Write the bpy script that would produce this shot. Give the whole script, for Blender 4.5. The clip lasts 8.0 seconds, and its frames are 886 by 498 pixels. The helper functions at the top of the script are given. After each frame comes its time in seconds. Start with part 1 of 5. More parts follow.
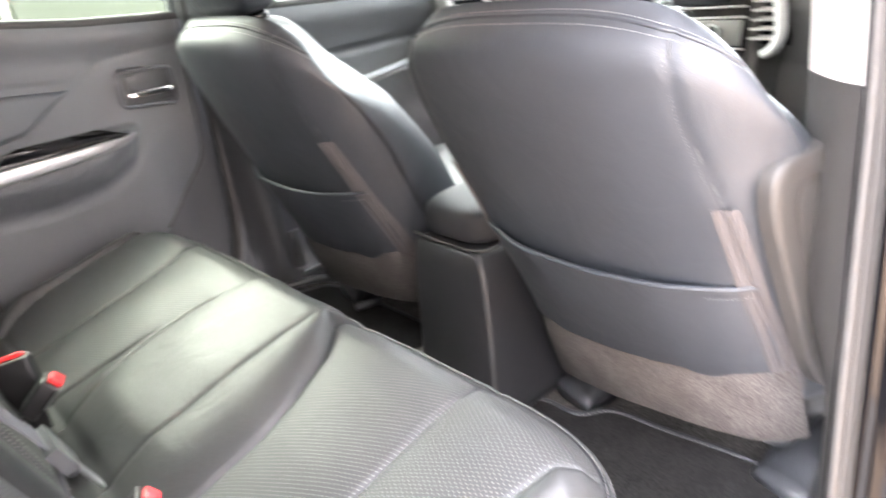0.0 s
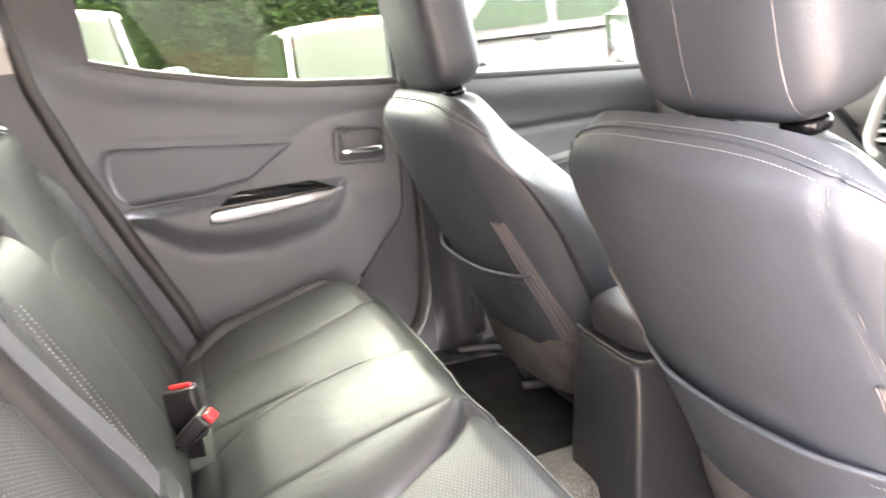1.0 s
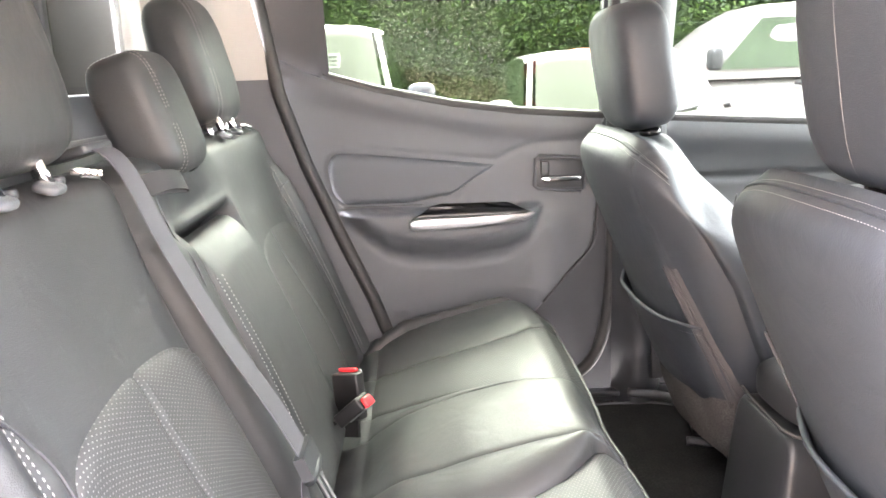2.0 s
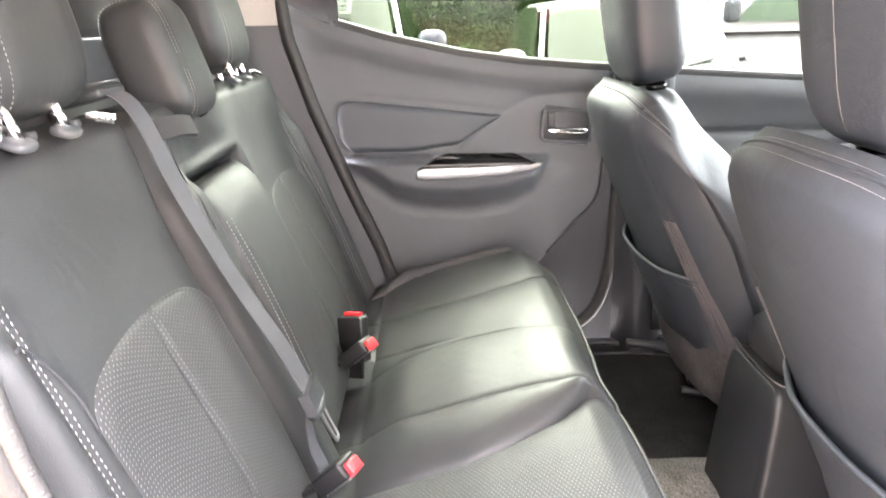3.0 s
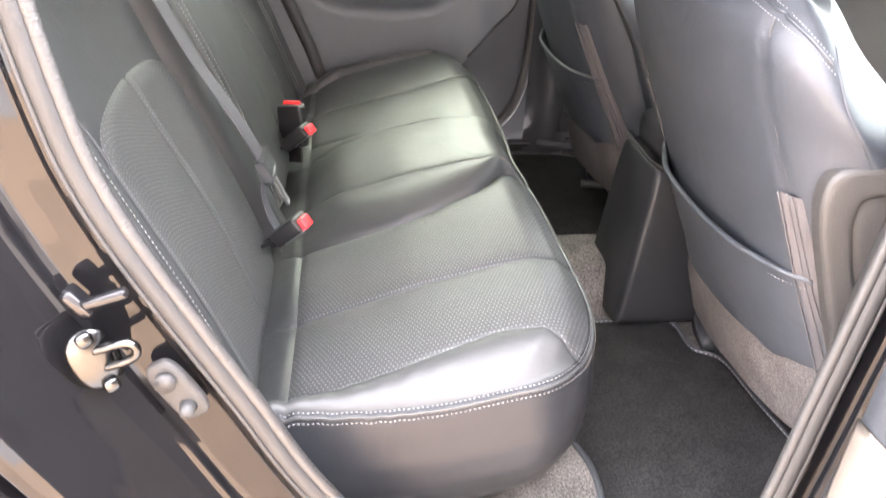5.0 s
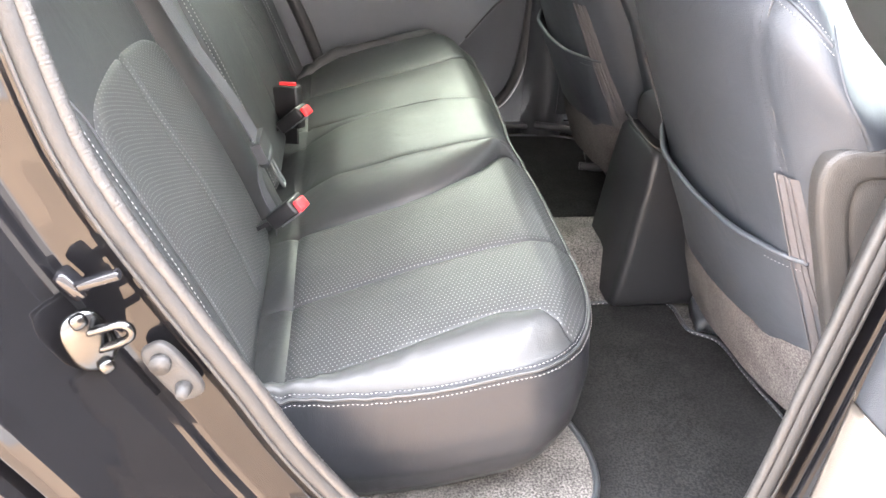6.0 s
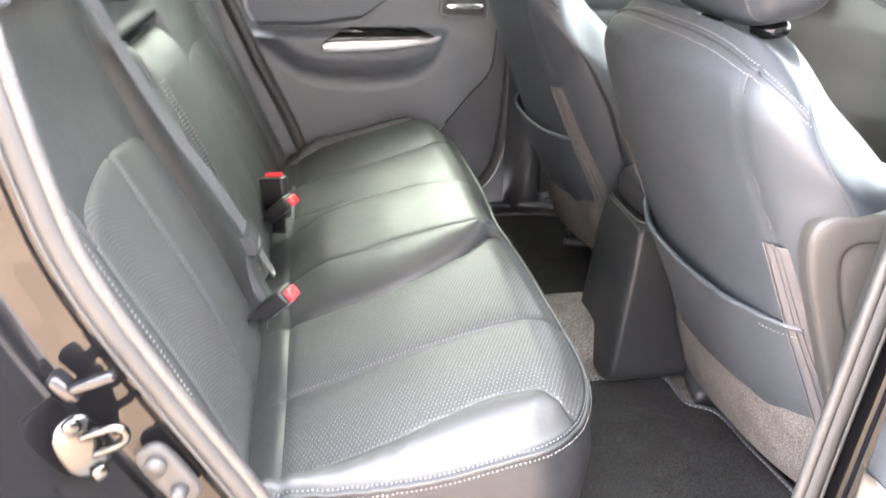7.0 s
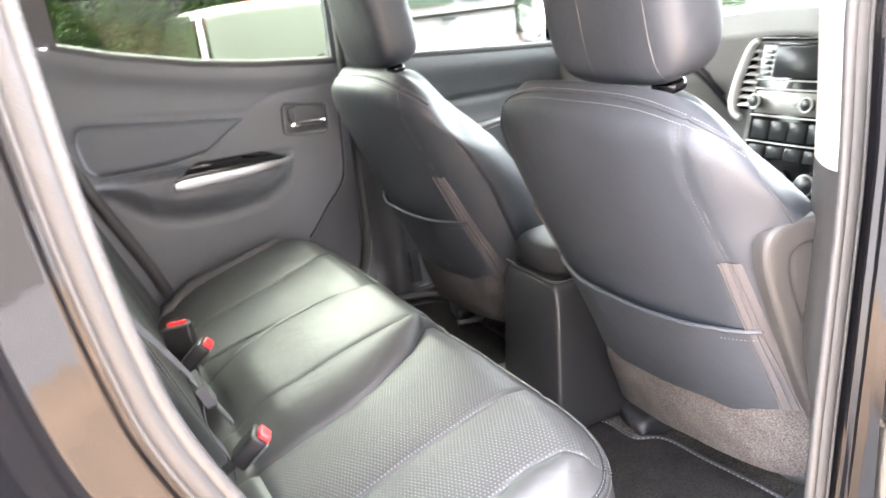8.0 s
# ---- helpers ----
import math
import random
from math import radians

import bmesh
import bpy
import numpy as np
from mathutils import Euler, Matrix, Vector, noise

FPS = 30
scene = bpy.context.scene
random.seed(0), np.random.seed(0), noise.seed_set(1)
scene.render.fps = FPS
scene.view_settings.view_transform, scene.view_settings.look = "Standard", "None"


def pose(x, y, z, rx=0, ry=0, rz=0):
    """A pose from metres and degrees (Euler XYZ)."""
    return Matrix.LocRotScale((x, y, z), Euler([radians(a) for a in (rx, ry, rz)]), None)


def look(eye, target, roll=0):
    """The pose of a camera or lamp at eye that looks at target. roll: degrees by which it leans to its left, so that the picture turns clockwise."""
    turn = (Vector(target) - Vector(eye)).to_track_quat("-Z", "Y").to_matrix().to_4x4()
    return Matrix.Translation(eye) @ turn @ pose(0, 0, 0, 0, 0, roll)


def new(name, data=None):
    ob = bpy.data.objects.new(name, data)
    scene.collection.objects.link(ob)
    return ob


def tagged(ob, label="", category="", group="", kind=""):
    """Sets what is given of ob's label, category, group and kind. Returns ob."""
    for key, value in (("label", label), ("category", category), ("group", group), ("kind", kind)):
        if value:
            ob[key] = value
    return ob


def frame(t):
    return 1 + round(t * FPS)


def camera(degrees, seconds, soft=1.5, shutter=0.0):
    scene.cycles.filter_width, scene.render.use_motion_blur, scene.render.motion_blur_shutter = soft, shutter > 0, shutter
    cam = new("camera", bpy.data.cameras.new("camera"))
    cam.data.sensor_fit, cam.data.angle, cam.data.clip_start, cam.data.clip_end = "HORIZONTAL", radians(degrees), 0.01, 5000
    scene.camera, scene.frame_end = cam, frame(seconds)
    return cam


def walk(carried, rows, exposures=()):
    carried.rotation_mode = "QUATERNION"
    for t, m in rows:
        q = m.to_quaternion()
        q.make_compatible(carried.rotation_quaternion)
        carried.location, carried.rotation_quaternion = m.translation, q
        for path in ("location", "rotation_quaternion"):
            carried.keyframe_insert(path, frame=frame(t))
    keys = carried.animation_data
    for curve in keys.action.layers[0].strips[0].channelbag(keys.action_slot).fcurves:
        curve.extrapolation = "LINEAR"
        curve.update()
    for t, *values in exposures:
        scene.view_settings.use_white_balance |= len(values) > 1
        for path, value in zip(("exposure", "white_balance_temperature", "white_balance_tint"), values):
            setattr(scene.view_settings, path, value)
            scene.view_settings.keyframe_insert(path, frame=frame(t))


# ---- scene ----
cam = camera(60.9, 8.0, shutter=0.5)
PATH = [
    (0, (0.039, -0.987, 1.351), (1.143, 0.502, 0.599), -9.0),
    (0.5, (0.095, -0.994, 1.371), (0.881, 0.728, 0.726), -6.9),
    (1, (0.167, -1.001, 1.382), (0.786, 0.818, 0.83), -6.6),
    (1.5, (0.218, -1.04, 1.376), (0.432, 0.891, 0.904), -4.1),
    (1.7, (0.232, -1.052, 1.38), (0.351, 0.895, 0.936), -3.4),
    (2.8, (0.251, -1.085, 1.393), (0.263, 0.844, 0.862), -1.5),
    (3, (0.251, -1.092, 1.392), (0.278, 0.824, 0.818), -1.2),
    (3.5, (0.236, -1.142, 1.399), (0.331, 0.741, 0.732), -0.2),
    (4, (0.209, -1.199, 1.409), (0.425, 0.637, 0.644), 1.6),
    (4.5, (0.208, -1.238, 1.401), (0.458, 0.533, 0.506), 2.5),
    (5, (0.21, -1.258, 1.396), (0.457, 0.455, 0.395), 2.8),
    (5.2, (0.214, -1.257, 1.394), (0.462, 0.436, 0.359), 3.1),
    (6.3, (0.211, -1.257, 1.395), (0.465, 0.432, 0.354), 2.8),
    (6.5, (0.206, -1.261, 1.397), (0.465, 0.451, 0.395), 2.6),
    (7, (0.202, -1.253, 1.396), (0.504, 0.531, 0.545), 0.9),
    (7.5, (0.135, -1.209, 1.396), (0.697, 0.562, 0.656), -3.3),
    (8, (0.002, -1.209, 1.404), (0.826, 0.502, 0.778), -6.8),
]
walk(cam, [(t, look(eye, target, roll)) for t, eye, target, roll in PATH], ((0.0, 7.8, 6500, 18), (0.5, 8.03, 6700, 20), (1.0, 8.05, 6800, 20), (1.5, 8.12, 6600, 19), (3.0, 7.97, 6600, 19), (4.0, 7.85, 6650, 19), (5.0, 7.6, 6550, 18), (6.5, 7.68, 6380, 14), (7.5, 7.88, 6450, 17), (8.0, 7.72, 6450, 17)))

# ---- light ----
world = bpy.data.worlds.new("sky")
scene.world = world
world.use_nodes = True
wn = world.node_tree.nodes
sky = wn.new("ShaderNodeTexSky")
sky.sky_type = "NISHITA"
sky.sun_disc = False
sky.sun_elevation, sky.sun_rotation = radians(47), radians(3)
sky.air_density, sky.dust_density = 0.7, 2.0
overcast = wn.new("ShaderNodeHueSaturation")
overcast.inputs["Saturation"].default_value = 0.13
world.node_tree.links.new(sky.outputs[0], overcast.inputs["Color"])
world.node_tree.links.new(overcast.outputs[0], wn["Background"].inputs[0])
wn["Background"].inputs[1].default_value = 0.15
sun = new("sun", bpy.data.lights.new("sun", "SUN"))
sun.data.energy, sun.data.angle, sun.data.color = 0.012, radians(30), (1.0, 0.99, 0.95)
sun.matrix_world = look((0.36, 6.81, 7.31), (0, 0, 0))


# ---- materials ----
def mat(name, color, rough=0.5, metal=0.0, grain=0.0, scale=200.0, mottle=0.15, mscale=6.0, coat=0.0, spec=0.5, kind="noise", tint=None, wrinkle=0.0, patch=0.0):
    m = bpy.data.materials.new(name)
    m.use_nodes = True
    nt = m.node_tree
    b = nt.nodes["Principled BSDF"]
    b.inputs["Roughness"].default_value, b.inputs["Metallic"].default_value = rough, metal
    b.inputs["Coat Weight"].default_value, b.inputs["Specular IOR Level"].default_value = coat, spec
    b.inputs["Coat Roughness"].default_value = 0.04
    tc = nt.nodes.new("ShaderNodeTexCoord")
    n1 = nt.nodes.new("ShaderNodeTexNoise")
    n1.inputs["Scale"].default_value, n1.inputs["Detail"].default_value = mscale, 5
    nt.links.new(tc.outputs["Object"], n1.inputs["Vector"])
    mix = nt.nodes.new("ShaderNodeMix")
    mix.data_type = "RGBA"
    lo = [max(0, c * (1 - mottle)) for c in color]
    hi = [min(1, c * (1 + mottle)) for c in (tint or color)]
    mix.inputs[6].default_value, mix.inputs[7].default_value = (*lo, 1), (*hi, 1)
    if spec < 0.2 and grain >= 1.0:
        pile = nt.nodes.new("ShaderNodeMapRange")
        pile.inputs[1].default_value, pile.inputs[2].default_value = 0.36, 0.66
        nt.links.new(n1.outputs[0], pile.inputs[0])
        nt.links.new(pile.outputs[0], mix.inputs[0])
    else:
        nt.links.new(n1.outputs[0], mix.inputs[0])
    shade = mix.outputs[2]
    if patch:
        n2 = nt.nodes.new("ShaderNodeTexNoise")
        n2.inputs["Scale"].default_value, n2.inputs["Detail"].default_value = 22, 6
        nt.links.new(tc.outputs["Object"], n2.inputs["Vector"])
        pr = nt.nodes.new("ShaderNodeMapRange")
        pr.inputs[1].default_value, pr.inputs[2].default_value = 0.35, 0.65
        pr.inputs[3].default_value, pr.inputs[4].default_value = 1 - patch, 1 + patch
        nt.links.new(n2.outputs[0], pr.inputs[0])
        sc = nt.nodes.new("ShaderNodeVectorMath")
        sc.operation = "SCALE"
        nt.links.new(shade, sc.inputs[0])
        nt.links.new(pr.outputs[0], sc.inputs[3])
        shade = sc.outputs[0]
    nt.links.new(shade, b.inputs["Base Color"])
    mr = nt.nodes.new("ShaderNodeMapRange")
    mr.inputs[3].default_value, mr.inputs[4].default_value = max(0.02, rough * 0.85), min(1, rough * 1.15)
    nt.links.new(n1.outputs[0], mr.inputs[0])
    nt.links.new(mr.outputs[0], b.inputs["Roughness"])
    if grain:
        if kind == "voronoi":
            g = nt.nodes.new("ShaderNodeTexVoronoi")
            g.inputs["Scale"].default_value = scale
        else:
            g = nt.nodes.new("ShaderNodeTexNoise")
            g.inputs["Scale"].default_value, g.inputs["Detail"].default_value = scale, 3
        nt.links.new(tc.outputs["Object"], g.inputs["Vector"])
        bu = nt.nodes.new("ShaderNodeBump")
        bu.inputs["Strength"].default_value, bu.inputs["Distance"].default_value = grain, 0.001
        nt.links.new(g.outputs[0], bu.inputs["Height"])
        nt.links.new(bu.outputs[0], b.inputs["Normal"])
        if wrinkle:
            wk = nt.nodes.new("ShaderNodeTexNoise")
            wk.inputs["Scale"].default_value, wk.inputs["Detail"].default_value, wk.inputs["Distortion"].default_value = 16, 4, 1.2
            nt.links.new(tc.outputs["Object"], wk.inputs["Vector"])
            wb = nt.nodes.new("ShaderNodeBump")
            wb.inputs["Strength"].default_value, wb.inputs["Distance"].default_value = wrinkle, 0.006
            nt.links.new(wk.outputs[0], wb.inputs["Height"])
            nt.links.new(wb.outputs[0], bu.inputs["Normal"])
    return m


def perforated(name, color, hole, rough):
    """Leather with rows of small punched holes, laid out in metres by the UV map."""
    m = mat(name, color, rough, spec=0.30, wrinkle=0.15, grain=0.25, scale=900, kind="voronoi")
    nt = m.node_tree
    b = nt.nodes["Principled BSDF"]
    base = b.inputs["Base Color"].links[0].from_socket
    uv = nt.nodes.new("ShaderNodeUVMap")
    sep = nt.nodes.new("ShaderNodeSeparateXYZ")
    nt.links.new(uv.outputs[0], sep.inputs[0])

    def op(kind, a, c=None, v=0.0):
        n = nt.nodes.new("ShaderNodeMath")
        n.operation = kind
        nt.links.new(a, n.inputs[0])
        if c is not None:
            nt.links.new(c, n.inputs[1])
        else:
            n.inputs[1].default_value = v
        return n.outputs[0]
    pitch = 0.0052
    u = op("DIVIDE", sep.outputs[0], v=pitch)
    v = op("DIVIDE", sep.outputs[1], v=pitch)
    odd = op("MULTIPLY", op("MODULO", op("FLOOR", v), v=2.0), v=0.5)
    fu = op("SUBTRACT", op("FRACT", op("ADD", u, odd)), v=0.5)
    fv = op("SUBTRACT", op("FRACT", v), v=0.5)
    d = op("ADD", op("MULTIPLY", fu, fu), op("MULTIPLY", fv, fv))
    dot = op("LESS_THAN", d, v=0.020)
    mx = nt.nodes.new("ShaderNodeMix")
    mx.data_type = "RGBA"
    nt.links.new(dot, mx.inputs[0])
    nt.links.new(base, mx.inputs[6])
    mx.inputs[7].default_value = (*hole, 1)
    nt.links.new(mx.outputs[2], b.inputs["Base Color"])
    return m


LEATHER = mat("leather", (0.0235, 0.0250, 0.0256), 0.49, spec=0.39, wrinkle=0.22, grain=0.22, scale=900, kind="voronoi", mottle=0.12, mscale=9)
# the bench leather again, darkened to carry the shade on the skirt
SHADED_SKIRT = mat("shaded_skirt_leather", (0.010, 0.0110, 0.0130), 0.42, spec=0.18, wrinkle=0.12, grain=0.15, scale=900, kind="voronoi", mottle=0.12, mscale=5)
PERF = perforated("perforated_leather", (0.029, 0.0307, 0.031), (0.15, 0.15, 0.148), 0.51)
# black seat cover; the blue in its base colour stands for reflected sky
VINYL = mat("vinyl", (0.0195, 0.0230, 0.0280), 0.54, spec=0.42, wrinkle=0.22, grain=0.18, scale=700, kind="voronoi", mottle=0.12, mscale=7)
DOORPL = mat("door_plastic", (0.070, 0.076, 0.084), 0.45, grain=0.35, scale=1100, kind="voronoi", mottle=0.10)
SOFTPL = mat("soft_door_pad", (0.051, 0.058, 0.067), 0.5, grain=0.3, scale=900, kind="voronoi", mottle=0.1)
SHIELDPL = mat("shield_plastic", (0.024, 0.0228, 0.0215), 0.5, spec=0.33, grain=0.35, scale=1100, kind="voronoi", mottle=0.10)
DASHPL = mat("dash_plastic", (0.145, 0.144, 0.134), 0.5, grain=0.3, scale=1100, kind="voronoi")
GREYPL = mat("grey_plastic", (0.068, 0.066, 0.062), 0.55, grain=0.3, scale=1100, kind="voronoi")
CONSOLEPL = mat("console_plastic", (0.014, 0.0145, 0.0158), 0.42, spec=0.33, grain=0.15, scale=1300, kind="voronoi")
DARKPL = mat("dark_plastic", (0.024, 0.026, 0.029), 0.42, grain=0.3, scale=1000, kind="voronoi")
LIDPAD = mat("lid_vinyl", (0.015, 0.0155, 0.017), 0.62, spec=0.22, wrinkle=0.1, grain=0.2, scale=800, kind="voronoi")
PIANO = mat("gloss_black_plastic", (0.006, 0.006, 0.007), 0.12, spec=0.3)
WARMPL = mat("warm_grey_plastic", (0.078, 0.067, 0.056), 0.5, grain=0.2, scale=1100, kind="voronoi")
LINER = mat("headliner", (0.76, 0.75, 0.725), 0.85, grain=0.4, scale=1500)
PILLARPL = mat("pale_pillar_plastic", (0.40, 0.385, 0.36), 0.6, grain=0.3, scale=1100, kind="voronoi")
PAINT = mat("black_paint", (0.0035, 0.0035, 0.004), 0.06, spec=0.18, grain=0.02, scale=40)
RUBBER = mat("rubber_seal", (0.021, 0.0205, 0.020), 0.55, spec=0.25, grain=0.5, scale=500)
GREYSEAL = mat("dark_rubber", (0.018, 0.0175, 0.017), 0.55, grain=0.5, scale=500)
CHROME = mat("chrome", (0.85, 0.85, 0.86), 0.12, metal=1.0)
SILVER = mat("satin_silver", (0.25, 0.257, 0.268), 0.34, metal=0.9)
ZINC = mat("zinc_steel", (0.062, 0.063, 0.063), 0.24, metal=1.0, grain=0.3, scale=120)
STEEL = mat("grey_steel", (0.18, 0.19, 0.185), 0.38, metal=0.8)
RED = mat("red_plastic", (0.70, 0.025, 0.03), 0.4)
BRIGHT = mat("bright_silver_plastic", (0.55, 0.55, 0.54), 0.35, metal=0.3)
STRAP = mat("black_strap", (0.008, 0.008, 0.009), 0.7, grain=0.5, scale=900)
BUCKLE = mat("buckle_plastic", (0.009, 0.009, 0.010), 0.42, spec=0.35, grain=0.3, scale=900)
WEB = mat("belt_webbing", (0.045, 0.045, 0.054), 0.6, grain=0.6, scale=900)
MAT = mat("mat_carpet", (0.012, 0.012, 0.013), 0.95, grain=1.0, scale=420, mottle=0.40, mscale=300, spec=0.1, tint=(0.015, 0.0145, 0.014), patch=0.18)
CARPET = mat("grey_carpet", (0.085, 0.080, 0.074), 0.95, grain=1.0, scale=420, mottle=0.6, mscale=330, spec=0.1, patch=0.25)
FELT = mat("grey_felt", (0.056, 0.052, 0.050), 0.95, grain=1.0, scale=520, mottle=0.5, mscale=420, spec=0.1, patch=0.15)
THREAD = mat("thread", (0.30, 0.295, 0.28), 0.75)
SEAMTHREAD = mat("dark_thread", (0.10, 0.097, 0.094), 0.7)
ZIP = mat("zip_fabric", (0.042, 0.039, 0.040), 0.8, grain=0.8, scale=700, mottle=0.4, mscale=300)
WHITECAR = mat("white_car_paint", (0.44, 0.44, 0.43), 0.25, coat=0.4, mottle=0.02)
SILVERCAR = mat("silver_car_paint", (0.13, 0.122, 0.115), 0.4, coat=0.1, mottle=0.03)
REDCAR = mat("red_car_paint", (0.36, 0.01, 0.01), 0.2, coat=0.8)
ORANGE = mat("orange_red_stripe", (0.45, 0.055, 0.015), 0.3)
GREYCAR = mat("grey_car_paint", (0.03, 0.034, 0.055), 0.3, coat=0.3)
TYRE = mat("tyre", (0.02, 0.02, 0.02), 0.8)
CARGLASS = mat("tinted_glass", (0.035, 0.040, 0.028), 0.06, spec=0.22, mottle=0.25, mscale=1.2)
SCREEN = mat("screen_glass", (0.03, 0.032, 0.035), 0.2, spec=0.15)
GRAVEL = mat("gravel", (0.265, 0.256, 0.243), 0.95, grain=1.0, scale=60, mottle=0.35, mscale=3)
SLAB = mat("sandstone", (0.36, 0.25, 0.16), 0.9, grain=0.6, scale=80, mottle=0.25, mscale=4)
# opaque glass whose mottled green base paints in the reflected greenery
SIDEGLASS = mat("green_reflection_side_glass", (0.030, 0.042, 0.024), 0.05, spec=0.10, mottle=0.4, mscale=2.0)
PAPER = mat("sticker_paper", (0.10, 0.11, 0.09), 0.6)
INK = mat("sticker_ink", (0.03, 0.035, 0.03), 0.7)
STUCCO = mat("rendered_wall", (0.160, 0.146, 0.132), 0.9, grain=0.5, scale=30, mscale=1.5)

BEZEL = mat("bezel_grey", (0.22, 0.22, 0.21), 0.4, metal=0.3)
GLASS = bpy.data.materials.new("window_glass")
GLASS.use_nodes = True
gt = GLASS.node_tree
gt.nodes.clear()
g_out, g_mix, g_tr, g_gl, g_fr = (gt.nodes.new("ShaderNode" + k) for k in ("OutputMaterial", "MixShader", "BsdfTransparent", "BsdfGlossy", "Fresnel"))
g_tr.inputs[0].default_value, g_gl.inputs["Roughness"].default_value, g_fr.inputs[0].default_value = (0.43, 0.455, 0.436, 1), 0.0, 1.12
gt.links.new(g_fr.outputs[0], g_mix.inputs[0])
gt.links.new(g_tr.outputs[0], g_mix.inputs[1])
gt.links.new(g_gl.outputs[0], g_mix.inputs[2])
gt.links.new(g_mix.outputs[0], g_out.inputs[0])

SCREENGLASS = GLASS.copy()
SCREENGLASS.name = "windscreen_glass"
SCREENGLASS.node_tree.nodes["Transparent BSDF"].inputs[0].default_value = (0.55, 0.58, 0.565, 1)

TINTGLASS = GLASS.copy()
TINTGLASS.name = "tinted_door_glass"
TINTGLASS.node_tree.nodes["Transparent BSDF"].inputs[0].default_value = (0.36, 0.385, 0.346, 1)

LEAF = bpy.data.materials.new("hedge_leaf")
LEAF.use_nodes = True
ln = LEAF.node_tree
oi = ln.nodes.new("ShaderNodeNewGeometry")
cr = ln.nodes.new("ShaderNodeValToRGB")
cr.color_ramp.elements[0].color, cr.color_ramp.elements[1].color = (0.007, 0.018, 0.003, 1), (0.052, 0.092, 0.016, 1)
ln.links.new(oi.outputs["Random Per Island"], cr.inputs[0])
ln.links.new(cr.outputs[0], ln.nodes["Principled BSDF"].inputs["Base Color"])
ln.nodes["Principled BSDF"].inputs["Roughness"].default_value = 0.55


# ---- building tools ----
def thing(name, label, category, group="", kind="", at=(0, 0, 0)):
    ob = tagged(new(name), label, category, group, kind)
    ob.empty_display_size = 0.05
    ob.location = at
    return ob


def part(name, bm, material, parent=None, label="", smooth=True):
    me = bpy.data.meshes.new(name)
    bm.to_mesh(me)
    bm.free()
    if smooth:
        me.shade_smooth()
    me.materials.append(material)
    ob = new(name, me)
    if parent is not None:
        ob.parent = parent
        off = Vector(parent.location)
        up = parent.parent
        while up is not None:
            off += Vector(up.location)
            up = up.parent
        me.transform(Matrix.Translation(-off))
    if label:
        tagged(ob, label)
    return ob


def flat_thing(name, bm, material, label, category, kind="", group="", smooth=True):
    return tagged(part(name, bm, material, None, "", smooth), label, category, group, kind)


def sharpen(bm, angle=0.6):
    for e in bm.edges:
        if len(e.link_faces) == 2 and e.calc_face_angle(0) > angle:
            e.smooth = False
    return bm


def grid(f, nu, nv, cu=False, cv=False, uv=None):
    """A sheet of quads from f(u, v), u and v from 0 to 1; cu, cv: closed that way."""
    bm = bmesh.new()
    mu, mv = (nu if cu else nu + 1), (nv if cv else nv + 1)
    vs = [[bm.verts.new(f(i / nu, j / nv)) for j in range(mv)] for i in range(mu)]
    lay = bm.loops.layers.uv.new("UVMap") if uv else None
    for i in range(nu):
        for j in range(nv):
            i2, j2 = (i + 1) % mu, (j + 1) % mv
            q = (vs[i][j], vs[i2][j], vs[i2][j2], vs[i][j2])
            if len(set(q)) < 4:
                continue
            fa = bm.faces.new(q)
            if uv:
                for lp, (a, b) in zip(fa.loops, ((i, j), (i + 1, j), (i + 1, j + 1), (i, j + 1))):
                    lp[lay].uv = uv(a / nu, b / nv)
    return bm


def cap(bm):
    """Closes every open rim."""
    rims = [e for e in bm.edges if e.is_boundary]
    bmesh.ops.holes_fill(bm, edges=rims, sides=0)
    bmesh.ops.recalc_face_normals(bm, faces=bm.faces)
    return bm


def box(cx, cy, cz, sx, sy, sz, bevel=0.003, m=None, segments=2):
    bm = bmesh.new()
    bmesh.ops.create_cube(bm, size=1)
    bmesh.ops.scale(bm, vec=(sx, sy, sz), verts=bm.verts)
    if bevel:
        bmesh.ops.bevel(bm, geom=bm.edges, offset=bevel, segments=segments, profile=0.5, affect="EDGES")
    bmesh.ops.transform(bm, matrix=Matrix.Translation((cx, cy, cz)) @ (m or Matrix()), verts=bm.verts)
    return sharpen(bm, 0.9)


def joined(*bms):
    out = bmesh.new()
    for b in bms:
        me = bpy.data.meshes.new("tmp")
        b.to_mesh(me)
        b.free()
        out.from_mesh(me)
        bpy.data.meshes.remove(me)
    return out


def catmull(pts, n):
    """n + 1 points along a smooth line through pts."""
    p = [Vector(q) for q in pts]
    p = [2 * p[0] - p[1]] + p + [2 * p[-1] - p[-2]]
    k = len(p) - 3
    out = []
    for i in range(n + 1):
        s = min(i / n * k, k - 1e-6)
        j, t = int(s), s - int(s)
        a, b, c, d = p[j:j + 4]
        out.append(0.5 * (2 * b + (c - a) * t + (2 * a - 5 * b + 4 * c - d) * t * t + (3 * b - a - 3 * c + d) * t ** 3))
    return out


